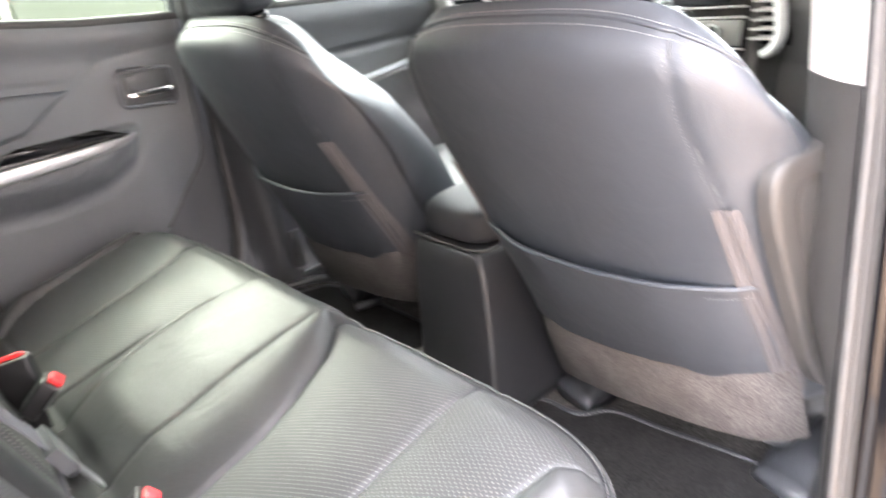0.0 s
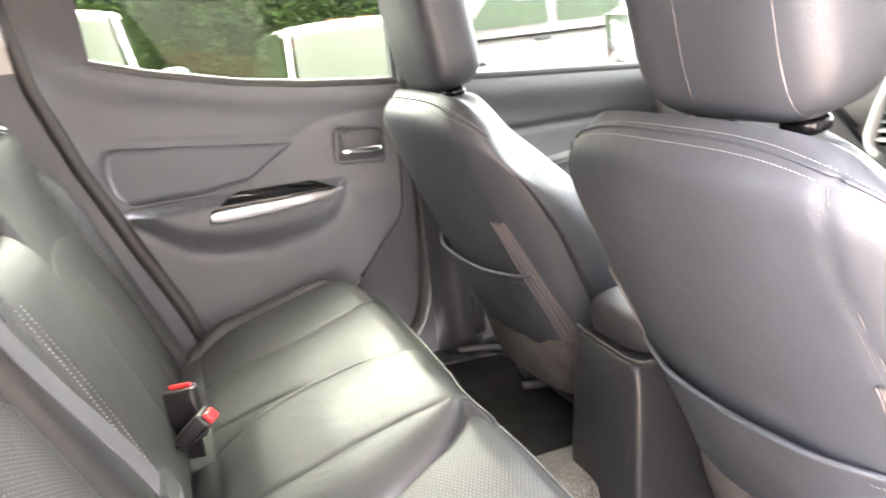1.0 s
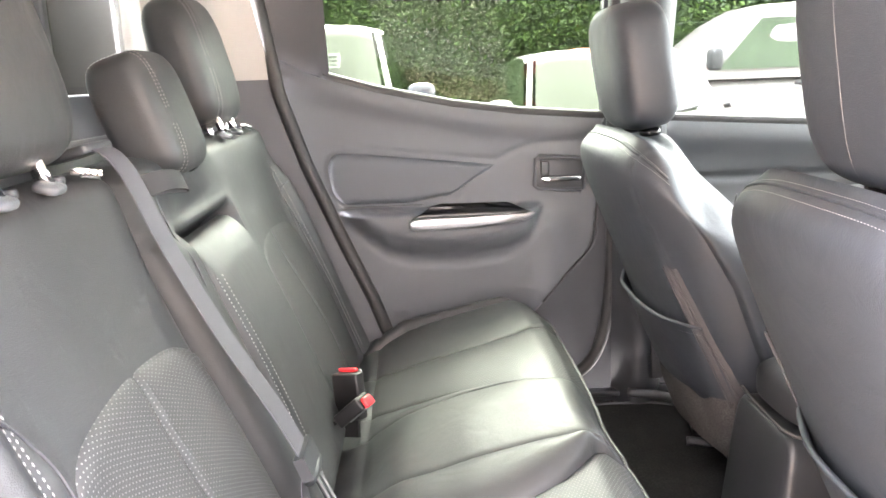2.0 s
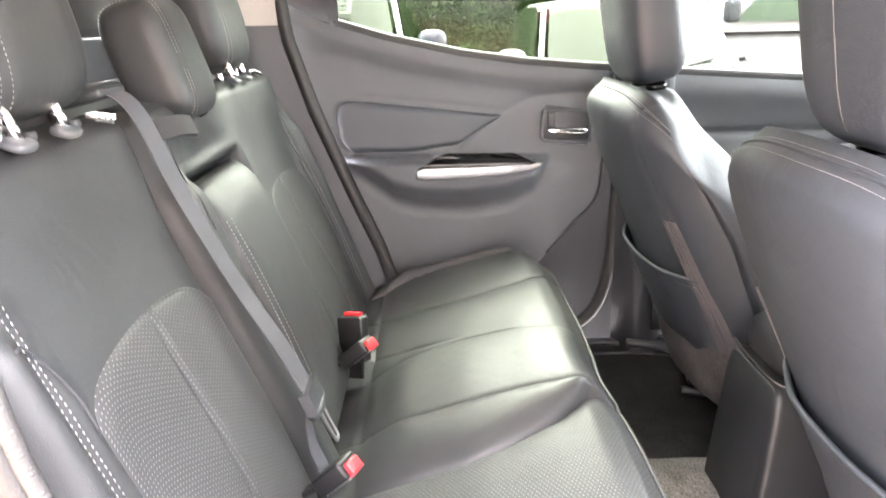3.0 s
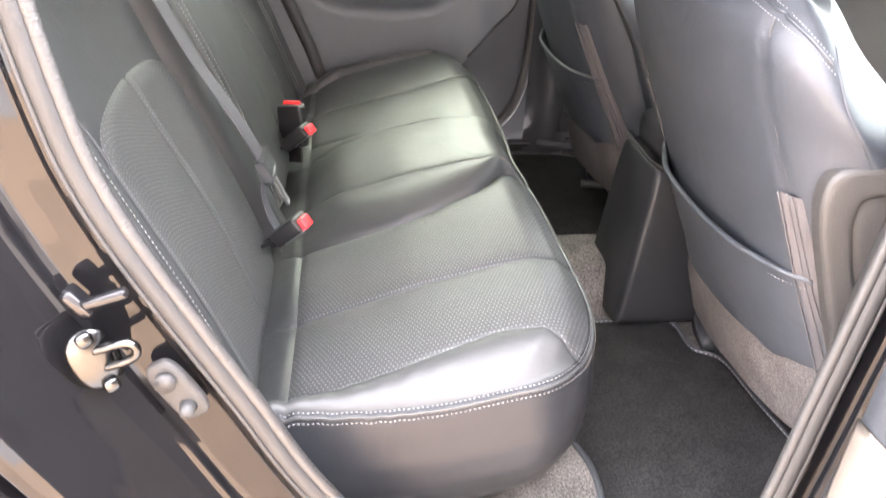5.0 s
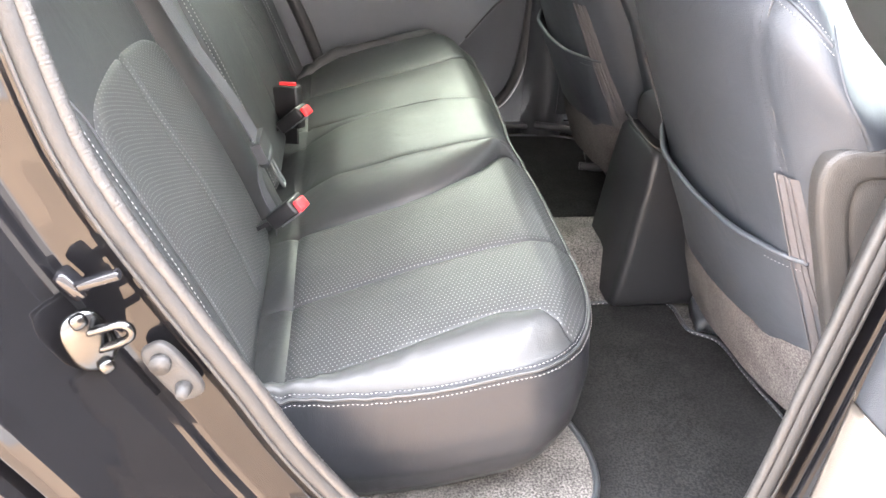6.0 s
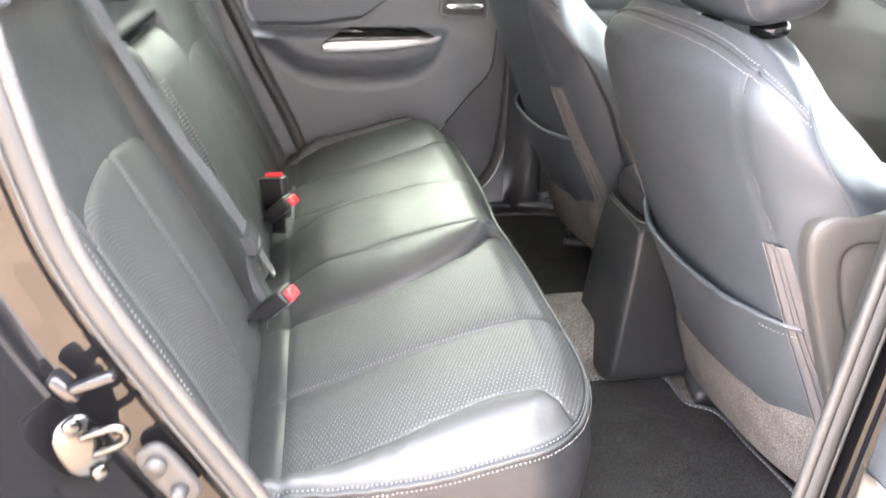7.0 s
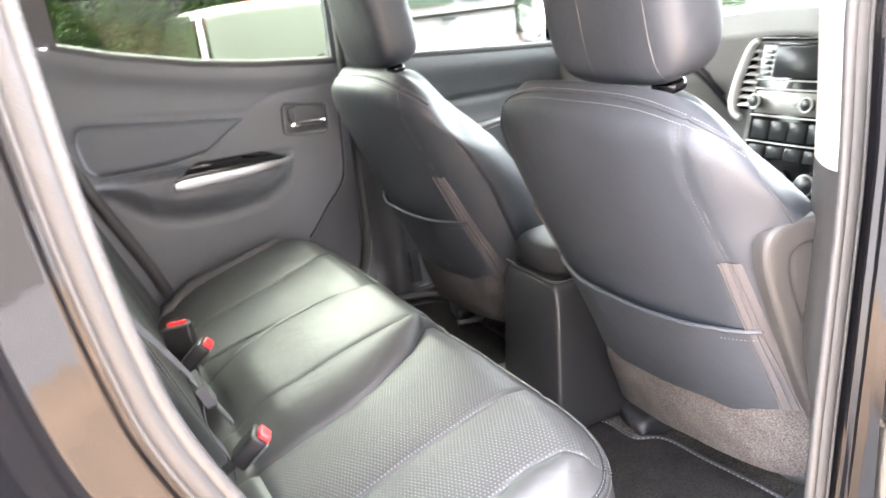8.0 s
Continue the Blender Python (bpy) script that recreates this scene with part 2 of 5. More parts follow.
def tube(pts, r, sides=8, n=None, closed=False):
    line = catmull(pts, n) if n else [Vector(p) for p in pts]
    bm = bmesh.new()
    rings = []
    up = Vector((0, 0, 1))
    for i, p in enumerate(line):
        if closed:
            d = line[(i + 1) % len(line)] - line[i - 1]
        else:
            d = line[min(i + 1, len(line) - 1)] - line[max(i - 1, 0)]
        d.normalize()
        if abs(d.dot(up)) > 0.95:
            up = Vector((1, 0, 0))
        a = d.cross(up).normalized()
        b = a.cross(d)
        up = b
        rr = r(i / max(1, len(line) - 1)) if callable(r) else r
        rings.append([bm.verts.new(p + rr * (a * math.cos(2 * math.pi * k / sides) + b * math.sin(2 * math.pi * k / sides))) for k in range(sides)])
    m = len(rings)
    for i in range(m if closed else m - 1):
        for k in range(sides):
            bm.faces.new((rings[i][k], rings[i][(k + 1) % sides], rings[(i + 1) % m][(k + 1) % sides], rings[(i + 1) % m][k]))
    if not closed:
        bm.faces.new(rings[0][::-1])
        bm.faces.new(rings[-1])
    bmesh.ops.recalc_face_normals(bm, faces=bm.faces)
    return bm


def strip(pts, side, width, thick, n=None):
    """A flat band of that width across side, along pts."""
    line = catmull(pts, n) if n else [Vector(p) for p in pts]
    m = len(line) - 1
    s = Vector(side).normalized()

    def f(u, v):
        i = min(round(u * m), m)
        d = (line[min(i + 1, m)] - line[max(i - 1, 0)]).normalized()
        nrm = d.cross(s).normalized()
        k = round(v * 4) % 4
        a, b = ((-0.5, -0.5), (0.5, -0.5), (0.5, 0.5), (-0.5, 0.5))[k]
        return line[i] + s * (a * width) + nrm * (b * thick)
    return sharpen(cap(grid(f, m, 4, cv=True)), 0.9)


def stitches(line, length=0.0040, gap=0.0024, r=0.0006):
    """Single threads along a line: short thick dashes with pointed ends."""
    bm = bmesh.new()
    pts = [Vector(p) for p in line]
    acc = [0.0]
    for a, b in zip(pts, pts[1:]):
        acc.append(acc[-1] + (b - a).length)
    j = 0

    def at(s):
        nonlocal j
        while j < len(acc) - 2 and acc[j + 1] < s:
            j += 1
        t = (s - acc[j]) / max(1e-9, acc[j + 1] - acc[j])
        return pts[j].lerp(pts[j + 1], min(1, max(0, t)))
    s = 0.0
    while s + length < acc[-1]:
        a, c = at(s), at(s + length)
        d = (c - a).normalized()
        u = d.cross(Vector((0.3, 0.5, 0.8))).normalized() * r
        w = d.cross(u).normalized() * r
        mid = (a + c) / 2
        ring = [bm.verts.new(mid + q) for q in (u, w, -u, -w)]
        e0, e1 = bm.verts.new(a), bm.verts.new(c)
        for k in range(4):
            bm.faces.new((ring[k], ring[(k + 1) % 4], e1))
            bm.faces.new((ring[(k + 1) % 4], ring[k], e0))
        s += length + gap
    return bm


def interp(x, xs, ys):
    return float(np.interp(x, xs, ys))


def smooth01(t):
    t = min(1, max(0, t))
    return t * t * (3 - 2 * t)


def gauss(d, w):
    return math.exp(-(d / w) ** 2)


def pillow(c, size, expo=3.0, m=None, n=24, dent=None):
    """A closed soft block: a superellipsoid of that full size about c."""
    def f(u, v):
        a, b = (u * 2 - 1) * math.pi, (v - 0.5) * math.pi * 0.999

        def p(x, e):
            return math.copysign(abs(x) ** (2 / e), x)
        q = Vector((p(math.cos(b), expo) * p(math.cos(a), expo), p(math.cos(b), expo) * p(math.sin(a), expo), p(math.sin(b), expo)))
        if dent:
            q = dent(q)
        return Vector((q.x * size[0] / 2, q.y * size[1] / 2, q.z * size[2] / 2))
    bm = cap(grid(f, n * 2, n, cu=True))
    bmesh.ops.transform(bm, matrix=Matrix.Translation(c) @ (m or Matrix()), verts=bm.verts)
    return bm


# ---- floor, walls and roof of the cab ----
FLOOR_Z = 0.575


def floor_z(x, y):
    hump = 0.085 * smooth01((0.120 - abs(y + 0.003)) / 0.062) * smooth01((x - 0.45) / 0.08)
    return FLOOR_Z + hump + 0.0015 * noise.noise((x * 18, y * 18, 0))


flat_thing("floor", joined(
    grid(lambda u, v: Vector((-0.35 + 2.45 * u, -0.70 + 1.40 * v, floor_z(-0.35 + 2.45 * u, -0.70 + 1.40 * v))), 90, 60),
    grid(lambda u, v: Vector((-0.35 + 2.45 * u, 0.70 - 1.40 * v, 0.50)), 4, 4)), CARPET, "grey speckled carpet over the cab floor with a raised centre tunnel", "carpet", "structure")

ROOF_Z = 1.70
flat_thing("ceiling", grid(lambda u, v: Vector((-0.36 + 2.0 * u, -0.60 + 1.2 * v, ROOF_Z - 0.05 * abs(2 * v - 1) ** 3 - 0.03 * abs(2 * u - 1) ** 3)), 30, 20), LINER, "pale beige headliner under the cab roof", "headliner", "structure")
flat_thing("roof", grid(lambda u, v: Vector((-0.37 + 1.80 * u, -0.64 + 1.28 * v, ROOF_Z + 0.05 - 0.05 * abs(2 * v - 1) ** 3 - 0.03 * abs(2 * u - 1) ** 3)), 30, 20), PAINT, "gloss black painted cab roof", "car roof", "structure")


# ---- rear bench ----
bench = thing("rear_bench_seat", "dark charcoal leather rear bench with perforated panels and pale stitching", "car seat")
Y0, Y1, XB = -0.635, 0.605, 0.085
CX = (0.07, 0.10, 0.20, 0.30, 0.40, 0.45, 0.48, 0.505)
CZ = (0.768, 0.778, 0.815, 0.850, 0.878, 0.887, 0.883, 0.862)


def seam(xs, ys):
    return lambda x: interp(x, xs, ys)


SEAMS = [
    lambda x: Y0,
    seam((0.10, 0.26, 0.38, 0.43, 0.46), (-0.590, -0.585, -0.562, -0.572, -0.600)),
    seam((0.10, 0.30, 0.50), (-0.418, -0.418, -0.412)),
    seam((0.10, 0.215, 0.291, 0.343, 0.413, 0.445, 0.465), (-0.226, -0.236, -0.239, -0.227, -0.197, -0.166, -0.140)),
    seam((0.07, 0.147, 0.238, 0.321, 0.389, 0.43, 0.465), (-0.082, -0.097, -0.115, -0.121, -0.127, -0.130, -0.130)),
    seam((0.10, 0.18, 0.245, 0.30, 0.35, 0.41, 0.47), (0.108, 0.100, 0.103, 0.101, 0.095, 0.078, 0.052)),
    seam((0.10, 0.135, 0.221, 0.288, 0.352, 0.412, 0.47), (0.205, 0.200, 0.181, 0.158, 0.126, 0.090, 0.060)),
    seam((0.10, 0.224, 0.318, 0.412, 0.49), (0.390, 0.368, 0.350, 0.352, 0.395)),
    seam((0.10, 0.19, 0.38, 0.43, 0.46), (0.540, 0.580, 0.560, 0.566, 0.590)),
    lambda x: Y1,
]
PUFF = (0.016, 0.009, 0.009, 0.007, 0.006, 0.004, 0.009, 0.009, 0.016)


def front_x(y):
    if y < -0.45:
        return 0.508 - 0.105 * (1 - math.sqrt(max(0.0, 1 - min(1, (-0.45 - y) / 0.185) ** 2.2)))
    if y > 0.43:
        return 0.508 - 0.105 * (1 - math.sqrt(max(0.0, 1 - min(1, (y - 0.43) / 0.175) ** 2.2)))
    return 0.508 - 0.012 * gauss(y + 0.045, 0.10)


def rim_z(x):
    """The height of the stitched edge along the outer sides."""
    xs, zs_ = (0.05, 0.15, 0.22, 0.30, 0.37, 0.41, 0.46), (0.838, 0.834, 0.829, 0.835, 0.850, 0.859, 0.863)
    return sum(interp(x + d, xs, zs_) for d in (-0.03, -0.018, -0.006, 0.006, 0.018, 0.03)) / 6


def cushion_z(x, y):
    b = (x - XB) / (front_x(y) - XB)
    z = interp(XB + b * 0.42, CX, CZ)
    for k in range(9):
        a, c = SEAMS[k](x), SEAMS[k + 1](x)
        if a <= y <= c or (k == 0 and y < a) or (k == 8 and y > c):
            t = min(1, max(0, (y - a) / max(1e-4, c - a)))
            edge = (4 * t * (1 - t)) ** 0.8
            if k in (0, 8):
                r = t if k == 0 else 1 - t
                z = z + (rim_z(x) - z) * smooth01(1 - r) * smooth01((1.08 - b) / 0.08) * (1.0 if k == 0 else smooth01((x - 0.13) / 0.12))
            z += PUFF[k] * edge * smooth01(b / 0.12) * smooth01((1.0 - b) / 0.14)
            break
    s3, s4, s5, s6 = (SEAMS[k](x) for k in (3, 4, 5, 6))
    rise = 1 - (1 - min(1, max(0, (y - s3) / max(0.02, s4 - s3)))) ** 2.2 if y < s4 else (smooth01((s6 - y) / max(0.02, s6 - s5)) if y > s5 else 1.0)
    z += 0.024 * rise * smooth01((b - 0.05) / 0.25) * smooth01((1.04 - b) / 0.14)
    for k in range(1, 9):
        z -= (0.0030 if k in (1, 2, 3, 6, 7, 8) else 0.0014) * gauss(y - SEAMS[k](x), 0.0035) * smooth01((b - 0.06) / 0.1)
    z -= 0.005 * gauss(x - 0.137, 0.006)
    z += 0.0016 * noise.noise((x * 11, y * 11, 2.0)) + 0.0022 * noise.noise((x * 4, y * 4, 7.0))
    if y < -0.56 or y > 0.53:
        wr = smooth01((abs(y + 0.015) - 0.55) / 0.03)
        z += 0.0011 * wr * gauss(x - 0.21, 0.07) * math.sin(x * 210 + 60 * (abs(y) - 0.6) + 5 * noise.noise((x * 18, y * 18, 1)))
    return z


def cushion_point(x, y):
    return Vector((x, y, cushion_z(x, y)))


def cushion_panel(k, b0=0.0, b1=1.0, nu=40, nv=22):
    def f(u, v):
        b = b0 + (b1 - b0) * u
        v = 0.5 - 0.5 * math.cos(math.pi * v)
        x = XB + 0.42 * b
        y = SEAMS[k](x) + (SEAMS[k + 1](x) - SEAMS[k](x)) * v
        for _ in range(4):
            x = XB + (front_x(y) - XB) * b
            y = SEAMS[k](x) + (SEAMS[k + 1](x) - SEAMS[k](x)) * v
        return cushion_point(x, y)

    def uv(u, v):
        p = f(u, v)
        return (p.x * 1.03, p.y)
    return grid(f, nu, nv, uv=uv)


cushion = tagged(new("seat_cushion"), "charcoal leather seat base with stitched perforated panels")
cushion.parent = bench
for k in range(9):
    perf = k in (1, 2, 6, 7)
    name = "perforated_panel" if perf else ("side_bolster" if k in (0, 8) else "centre_panel")
    if perf:
        part("rear_strip", cushion_panel(k, 0.0, 0.124, 8, 18), LEATHER, cushion)
        part(name, cushion_panel(k, 0.124, 1.0, 56, 26), PERF, cushion, "perforated charcoal leather")
    else:
        part(name, cushion_panel(k, 0.0, 1.0, 60, 60 if k in (0, 8) else 22), LEATHER, cushion)


def rim(n=220):
    """The upper edge of the bench, from the near rear corner round the front to the far one."""
    pts = [Vector((XB + (front_x(Y0) - XB) * i / 60, Y0, 0)) for i in range(60)]
    for i in range(141):
        y = Y0 + (Y1 - Y0) * (0.5 - 0.5 * math.cos(math.pi * i / 140))
        pts.append(Vector((front_x(y), y, 0)))
    pts += [Vector((front_x(Y1) + (XB - front_x(Y1)) * i / 40, Y1, 0)) for i in range(1, 41)]
    for p in pts:
        p.z = cushion_z(p.x, p.y)
    return pts


RIM = rim()
SK = ((0, 0), (0.006, -0.004), (0.009, -0.014), (0.012, -0.035), (0.016, -0.075), (0.012, -0.12), (-0.006, -0.165), (-0.035, -0.205), (-0.06, -0.225), (-0.10, -0.228))


def skirt(u, v):
    m = len(RIM) - 1
    i = min(round(u * m), m)
    d = RIM[min(i + 3, m)] - RIM[max(i - 3, 0)]
    out = Vector((d.y, -d.x, 0)).normalized()
    k = min(int(v * (len(SK) - 1)), len(SK) - 2)
    t = v * (len(SK) - 1) - k
    o, h = SK[k][0] * (1 - t) + SK[k + 1][0] * t, SK[k][1] * (1 - t) + SK[k + 1][1] * t
    return RIM[i] + out * o + Vector((0, 0, h))


part("skirt", grid(skirt, len(RIM) - 1, 36), SHADED_SKIRT, cushion, "plain leather skirt below the stitched edge, coloured darker for shade")


def rim_line(out_by, down, i0, i1):
    pts = []
    m = len(RIM) - 1
    for i in range(i0, i1):
        d = RIM[min(i + 3, m)] - RIM[max(i - 3, 0)]
        o = Vector((d.y, -d.x, 0)).normalized()
        pts.append(RIM[i] + o * out_by + Vector((0, 0, down)))
    return pts


part("edge_seam", tube(rim_line(0.0065, -0.0035, 2, 200), 0.0022, 6), LEATHER, cushion)
part("stitching", joined(stitches(rim_line(0.0102, -0.0085, 2, 200), 0.0036, 0.0016, 0.00045), stitches(rim_line(0.0030, 0.0006, 2, 200), 0.0036, 0.0016, 0.00045)), THREAD, cushion, "pale stitches along the cushion's edge")


# the back of the bench, laid on a plane that leans back
BO, BU, BN = Vector((0.055, 0, 0.79)), Vector((-0.357, 0, 0.934)), Vector((0.934, 0, 0.357))


def back_point(s, y, d):
    return BO + BU * s + Vector((0, y, 0)) + BN * d


def arch(y, y0, y1, top):
    """How far up the perforated panel reaches across the width."""
    t = min(1, max(-1, 2 * (y - y0) / (y1 - y0) - 1))
    return top - 0.018 * t * t - 0.03 * abs(t) ** 9


def squircle_sheet(dfun, y0, y1, s0, s1, nu, nv, depth=0.10, roll=0.045, uv=None):
    """A padded block: its front is dfun(s, y), and its rim rolls back on all sides."""
    def f(u, v):
        cu, cv = 1.0 - abs(2 * u - 1), 1.0 - abs(2 * v - 1)
        s, y = s0 + (s1 - s0) * u, y0 + (y1 - y0) * v
        es, ey = min(s - s0, s1 - s), min(y - y0, y1 - y)
        e = max(0.0, min(min(es, ey) / roll, 1.0))
        if es < roll and ey < roll:
            e = max(0.0, 1 - math.hypot(1 - es / roll, 1 - ey / roll))
        return back_point(s, y, dfun(s, y) - depth * (1 - math.sqrt(max(0, 1 - (1 - e) ** 2))))
    return grid(f, nu, nv, uv=uv and (lambda u, v: uv(s0 + (s1 - s0) * u, y0 + (y1 - y0) * v)))


def d_mid(s, y):
    """The centre of the back: a recess for the folded armrest and a hollow above it."""
    v = 0.036 + 0.012 * gauss(y + 0.018, 0.12) * smooth01((s - 0.47) / 0.06)
    v += 0.014 * smooth01((-0.102 - y) / 0.010) * smooth01((0.45 - s) / 0.05)
    v -= 0.020 * gauss(s - 0.448, 0.028) * gauss(y - 0.010, 0.11)
    r = smooth01((y + 0.124) / 0.010) * smooth01((0.166 - y) / 0.010) * smooth01((0.436 - s) / 0.025)
    return v * (1 - r) - 0.030 * r


def side_back(yc, sign, half, inner=None):
    """One part of the split back. sign: -1 for the one by the open door. inner: where a part that also spans the centre begins."""
    yi, yo = (yc - sign * half if inner is None else inner), yc + sign * half
    pi_, po = yc - sign * half * 0.86, yc + sign * half * 0.54
    pa, pb = sorted((pi_, po))

    def d(s, y):
        o = max(-1.0, (y - yc) * sign / half)
        v = 0.034 + 0.004 * noise.noise((s * 5, y * 5, 3)) - 0.008 * (1 - o * o) * smooth01(s / 0.3)
        v += 0.024 * gauss(o - 0.84, 0.15) * smooth01((0.48 - s) / 0.10)
        v += 0.006 * gauss(o - 0.58, 0.06) * smooth01((0.38 - s) / 0.05)
        v -= 0.006 * gauss(o - 0.67, 0.022) * smooth01((0.44 - s) / 0.04)
        v += 0.010 * gauss(s - 0.16, 0.12) * (1 - min(1, abs(o)) ** 2)
        v += 0.014 * smooth01((s - 0.40) / 0.12) * (1 - min(1, abs(o)) ** 4)
        if inner is not None:
            w = smooth01((y - 0.145) / 0.075)
            v = v * w + d_mid(s, y) * (1 - w)
        return v
    b = part("seat_back", squircle_sheet(d, min(yi, yo), max(yi, yo), -0.06, 0.555, 110, 90 if inner is None else 170), LEATHER, bench, "smooth charcoal leather back with a raised outer bolster")

    def pf(u, v):
        y = pa + (pb - pa) * v
        top = arch(y, pa, pb, 0.343)
        s = 0.0 + top * u
        edge = min(min(v, 1 - v) * (pb - pa), (1 - u) * top)
        crease = 0.004 * gauss(y - (pa + pb) / 2 + sign * 0.03 * (u - 0.5), 0.005)
        return back_point(s, y, d(min(s, 0.33), y) - 0.002 + (0.008 if sign < 0 else 0.004) * math.sqrt(max(0, 1 - (1 - min(1, edge / 0.022)) ** 2)) - crease)
    part("perforated_panel", grid(pf, 90, 64, uv=lambda u, v: (u * 0.34, pa + (pb - pa) * v)), PERF, b, "perforated leather panel with an arched top")
    ys = yc + sign * half * 0.67
    for off in (-0.007, 0.007):
        part("stitching", stitches([back_point(s, ys + off, d(s, ys + off) + 0.0012) for s in np.linspace(0.0, 0.435, 60)], 0.0046, 0.0020, 0.00065), THREAD, b, "double row of pale stitches")
    part("bolster_seam", tube([back_point(s, ys, d(s, ys) + 0.0006) for s in np.linspace(-0.02, 0.44, 60)], 0.002, 6), LEATHER, b)
    arc = [back_point(s, yc + sign * half * o, d(s, yc + sign * half * o) + 0.0004) for s, o in ((0.30, 0.56), (0.335, 0.565), (0.365, 0.59), (0.385, 0.64), (0.395, 0.70), (0.398, 0.80))]
    part("pad_seam", tube(arc, 0.0016, 6, 30), DARKPL, b)


side_back(-0.425, -1, 0.228)
side_back(0.390, 1, 0.228, -0.197)


ARM_Y, ARM_W, ARM_S = 0.025, 0.127, 0.418


def armrest(u, v):
    a = (u * 2 - 1) * math.pi
    ca, sa = math.cos(a), math.sin(a)
    y = ARM_W * math.copysign(abs(ca) ** (2 / 9), ca)
    t = 0.012 + 0.036 * math.copysign(abs(sa) ** (2 / 5), sa)
    e = math.sqrt(max(0.0, 1 - ((v - 0.82) / 0.18) ** 2)) if v > 0.82 else 1.0
    return back_point(ARM_S * v, ARM_Y + y * (0.90 + 0.10 * e), 0.015 + (t - 0.015) * e + 0.008 * math.sin(math.pi * v) * (1 if sa > 0 else 0))


arm = part("folded_armrest", cap(grid(armrest, 96, 60, cu=True)), LEATHER, bench, "folded leather armrest with stitched edges")
for off in (0.0, 0.012):
    part("stitching", stitches([back_point(q, ARM_Y - ARM_W + 0.008 + off, 0.0480 + 0.008 * math.sin(math.pi * q / ARM_S) - (0.0045 if off == 0 else 0.0007)) for q in np.linspace(0.0, 0.36, 60)], 0.0042, 0.0020, 0.0007), THREAD, arm, "double row of pale stitches")
part("back_stud", pillow((0.074, -0.437, 0.786), (0.008, 0.008, 0.008), 2.5, None, 8), CHROME, bench, "small bright stud")
part("bench_backboard", box(-0.165, -0.015, 1.05, 0.05, 1.22, 0.56, 0.01, pose(0, 0, 0, 0, -20.9, 0)), DARKPL, bench)


# headrests on chrome posts
def headrest(parent, c, size, lean, seams, name="headrest", expo=3.6, posts=0.12, drop=0.07, groove=0.022, taper=0.0, cover=LEATHER):
    m = pose(0, 0, 0, 0, lean, 0)

    def dent(q):
        q = q.copy()
        q.y *= 1 - taper * max(0.0, q.z)
        q.x *= 1 - taper * max(0.0, q.z)
        for y, w in seams:
            q *= 1 - groove * gauss(q.y - y, w)
        return q
    h = part(name, pillow(c, size, expo, m, 34, dent), cover, parent, "padded charcoal leather headrest")
    mm = Matrix.Translation(c) @ m
    for sy in (-0.5, 0.5):
        p = part("post", tube([mm @ Vector((0, sy * posts, -size[2] / 2 - drop)), mm @ Vector((0, sy * posts, -size[2] / 2 + 0.02))], 0.0065, 12), CHROME, h, "chrome post")
        part("guide", pillow(mm @ Vector((0.0, sy * posts, -size[2] / 2 - drop + 0.006)), (0.034, 0.042, 0.018), 3.0, m, 14), PIANO, h, "black plastic guide")
    return h, mm


def edge_stitch(h, mm, size, y, expo=3.6, k=1.0, rows=(-0.05, 0.05), thread=(0.0034, 0.0016, 0.0006)):
    for dy in rows:
        yy = y + dy
        w = (1 - abs(yy) ** expo) ** (1 / expo)
        pts = []
        for i in range(140):
            a = 2 * math.pi * i / 140
            ca, sa = math.cos(a), math.sin(a)
            pts.append(mm @ Vector((math.copysign(abs(ca) ** (2 / expo), ca) * w * size[0] / 2 * k, yy * size[1] / 2, math.copysign(abs(sa) ** (2 / expo), sa) * w * size[2] / 2 * k)))
        part("stitching", stitches(pts, *thread), THREAD, h, "pale stitches")


for yc in (-0.375, 0.365):
    sz = (0.096, 0.240, 0.235)
    c = back_point(0.553 + 0.1175, yc, 0.030)
    h, mm = headrest(bench, c, sz, -14, ((-0.62, 0.03), (0.62, 0.03)), posts=0.115, drop=0.034)
    edge_stitch(h, mm, sz, -0.62, k=1.006, rows=(-0.055, 0.055))
sz = (0.090, 0.164, 0.172)
c = back_point(0.518 + 0.066, -0.006, 0.036)
h, mm = headrest(bench, c, sz, -18, ((-0.62, 0.03), (0.62, 0.03)), expo=4.2, posts=0.10, drop=0.0)
edge_stitch(h, mm, sz, -0.62, 4.2, 1.010, (-0.05, 0.05))
part("pull_strap", strip([back_point(0.502, -0.150, 0.036), back_point(0.498, -0.125, 0.058), back_point(0.490, -0.090, 0.064), back_point(0.486, -0.082, 0.060), back_point(0.492, -0.100, 0.050), back_point(0.497, -0.125, 0.044), back_point(0.500, -0.145, 0.034)], BU, 0.026, 0.0016, 30), STRAP, bench, "black fabric pull strap")

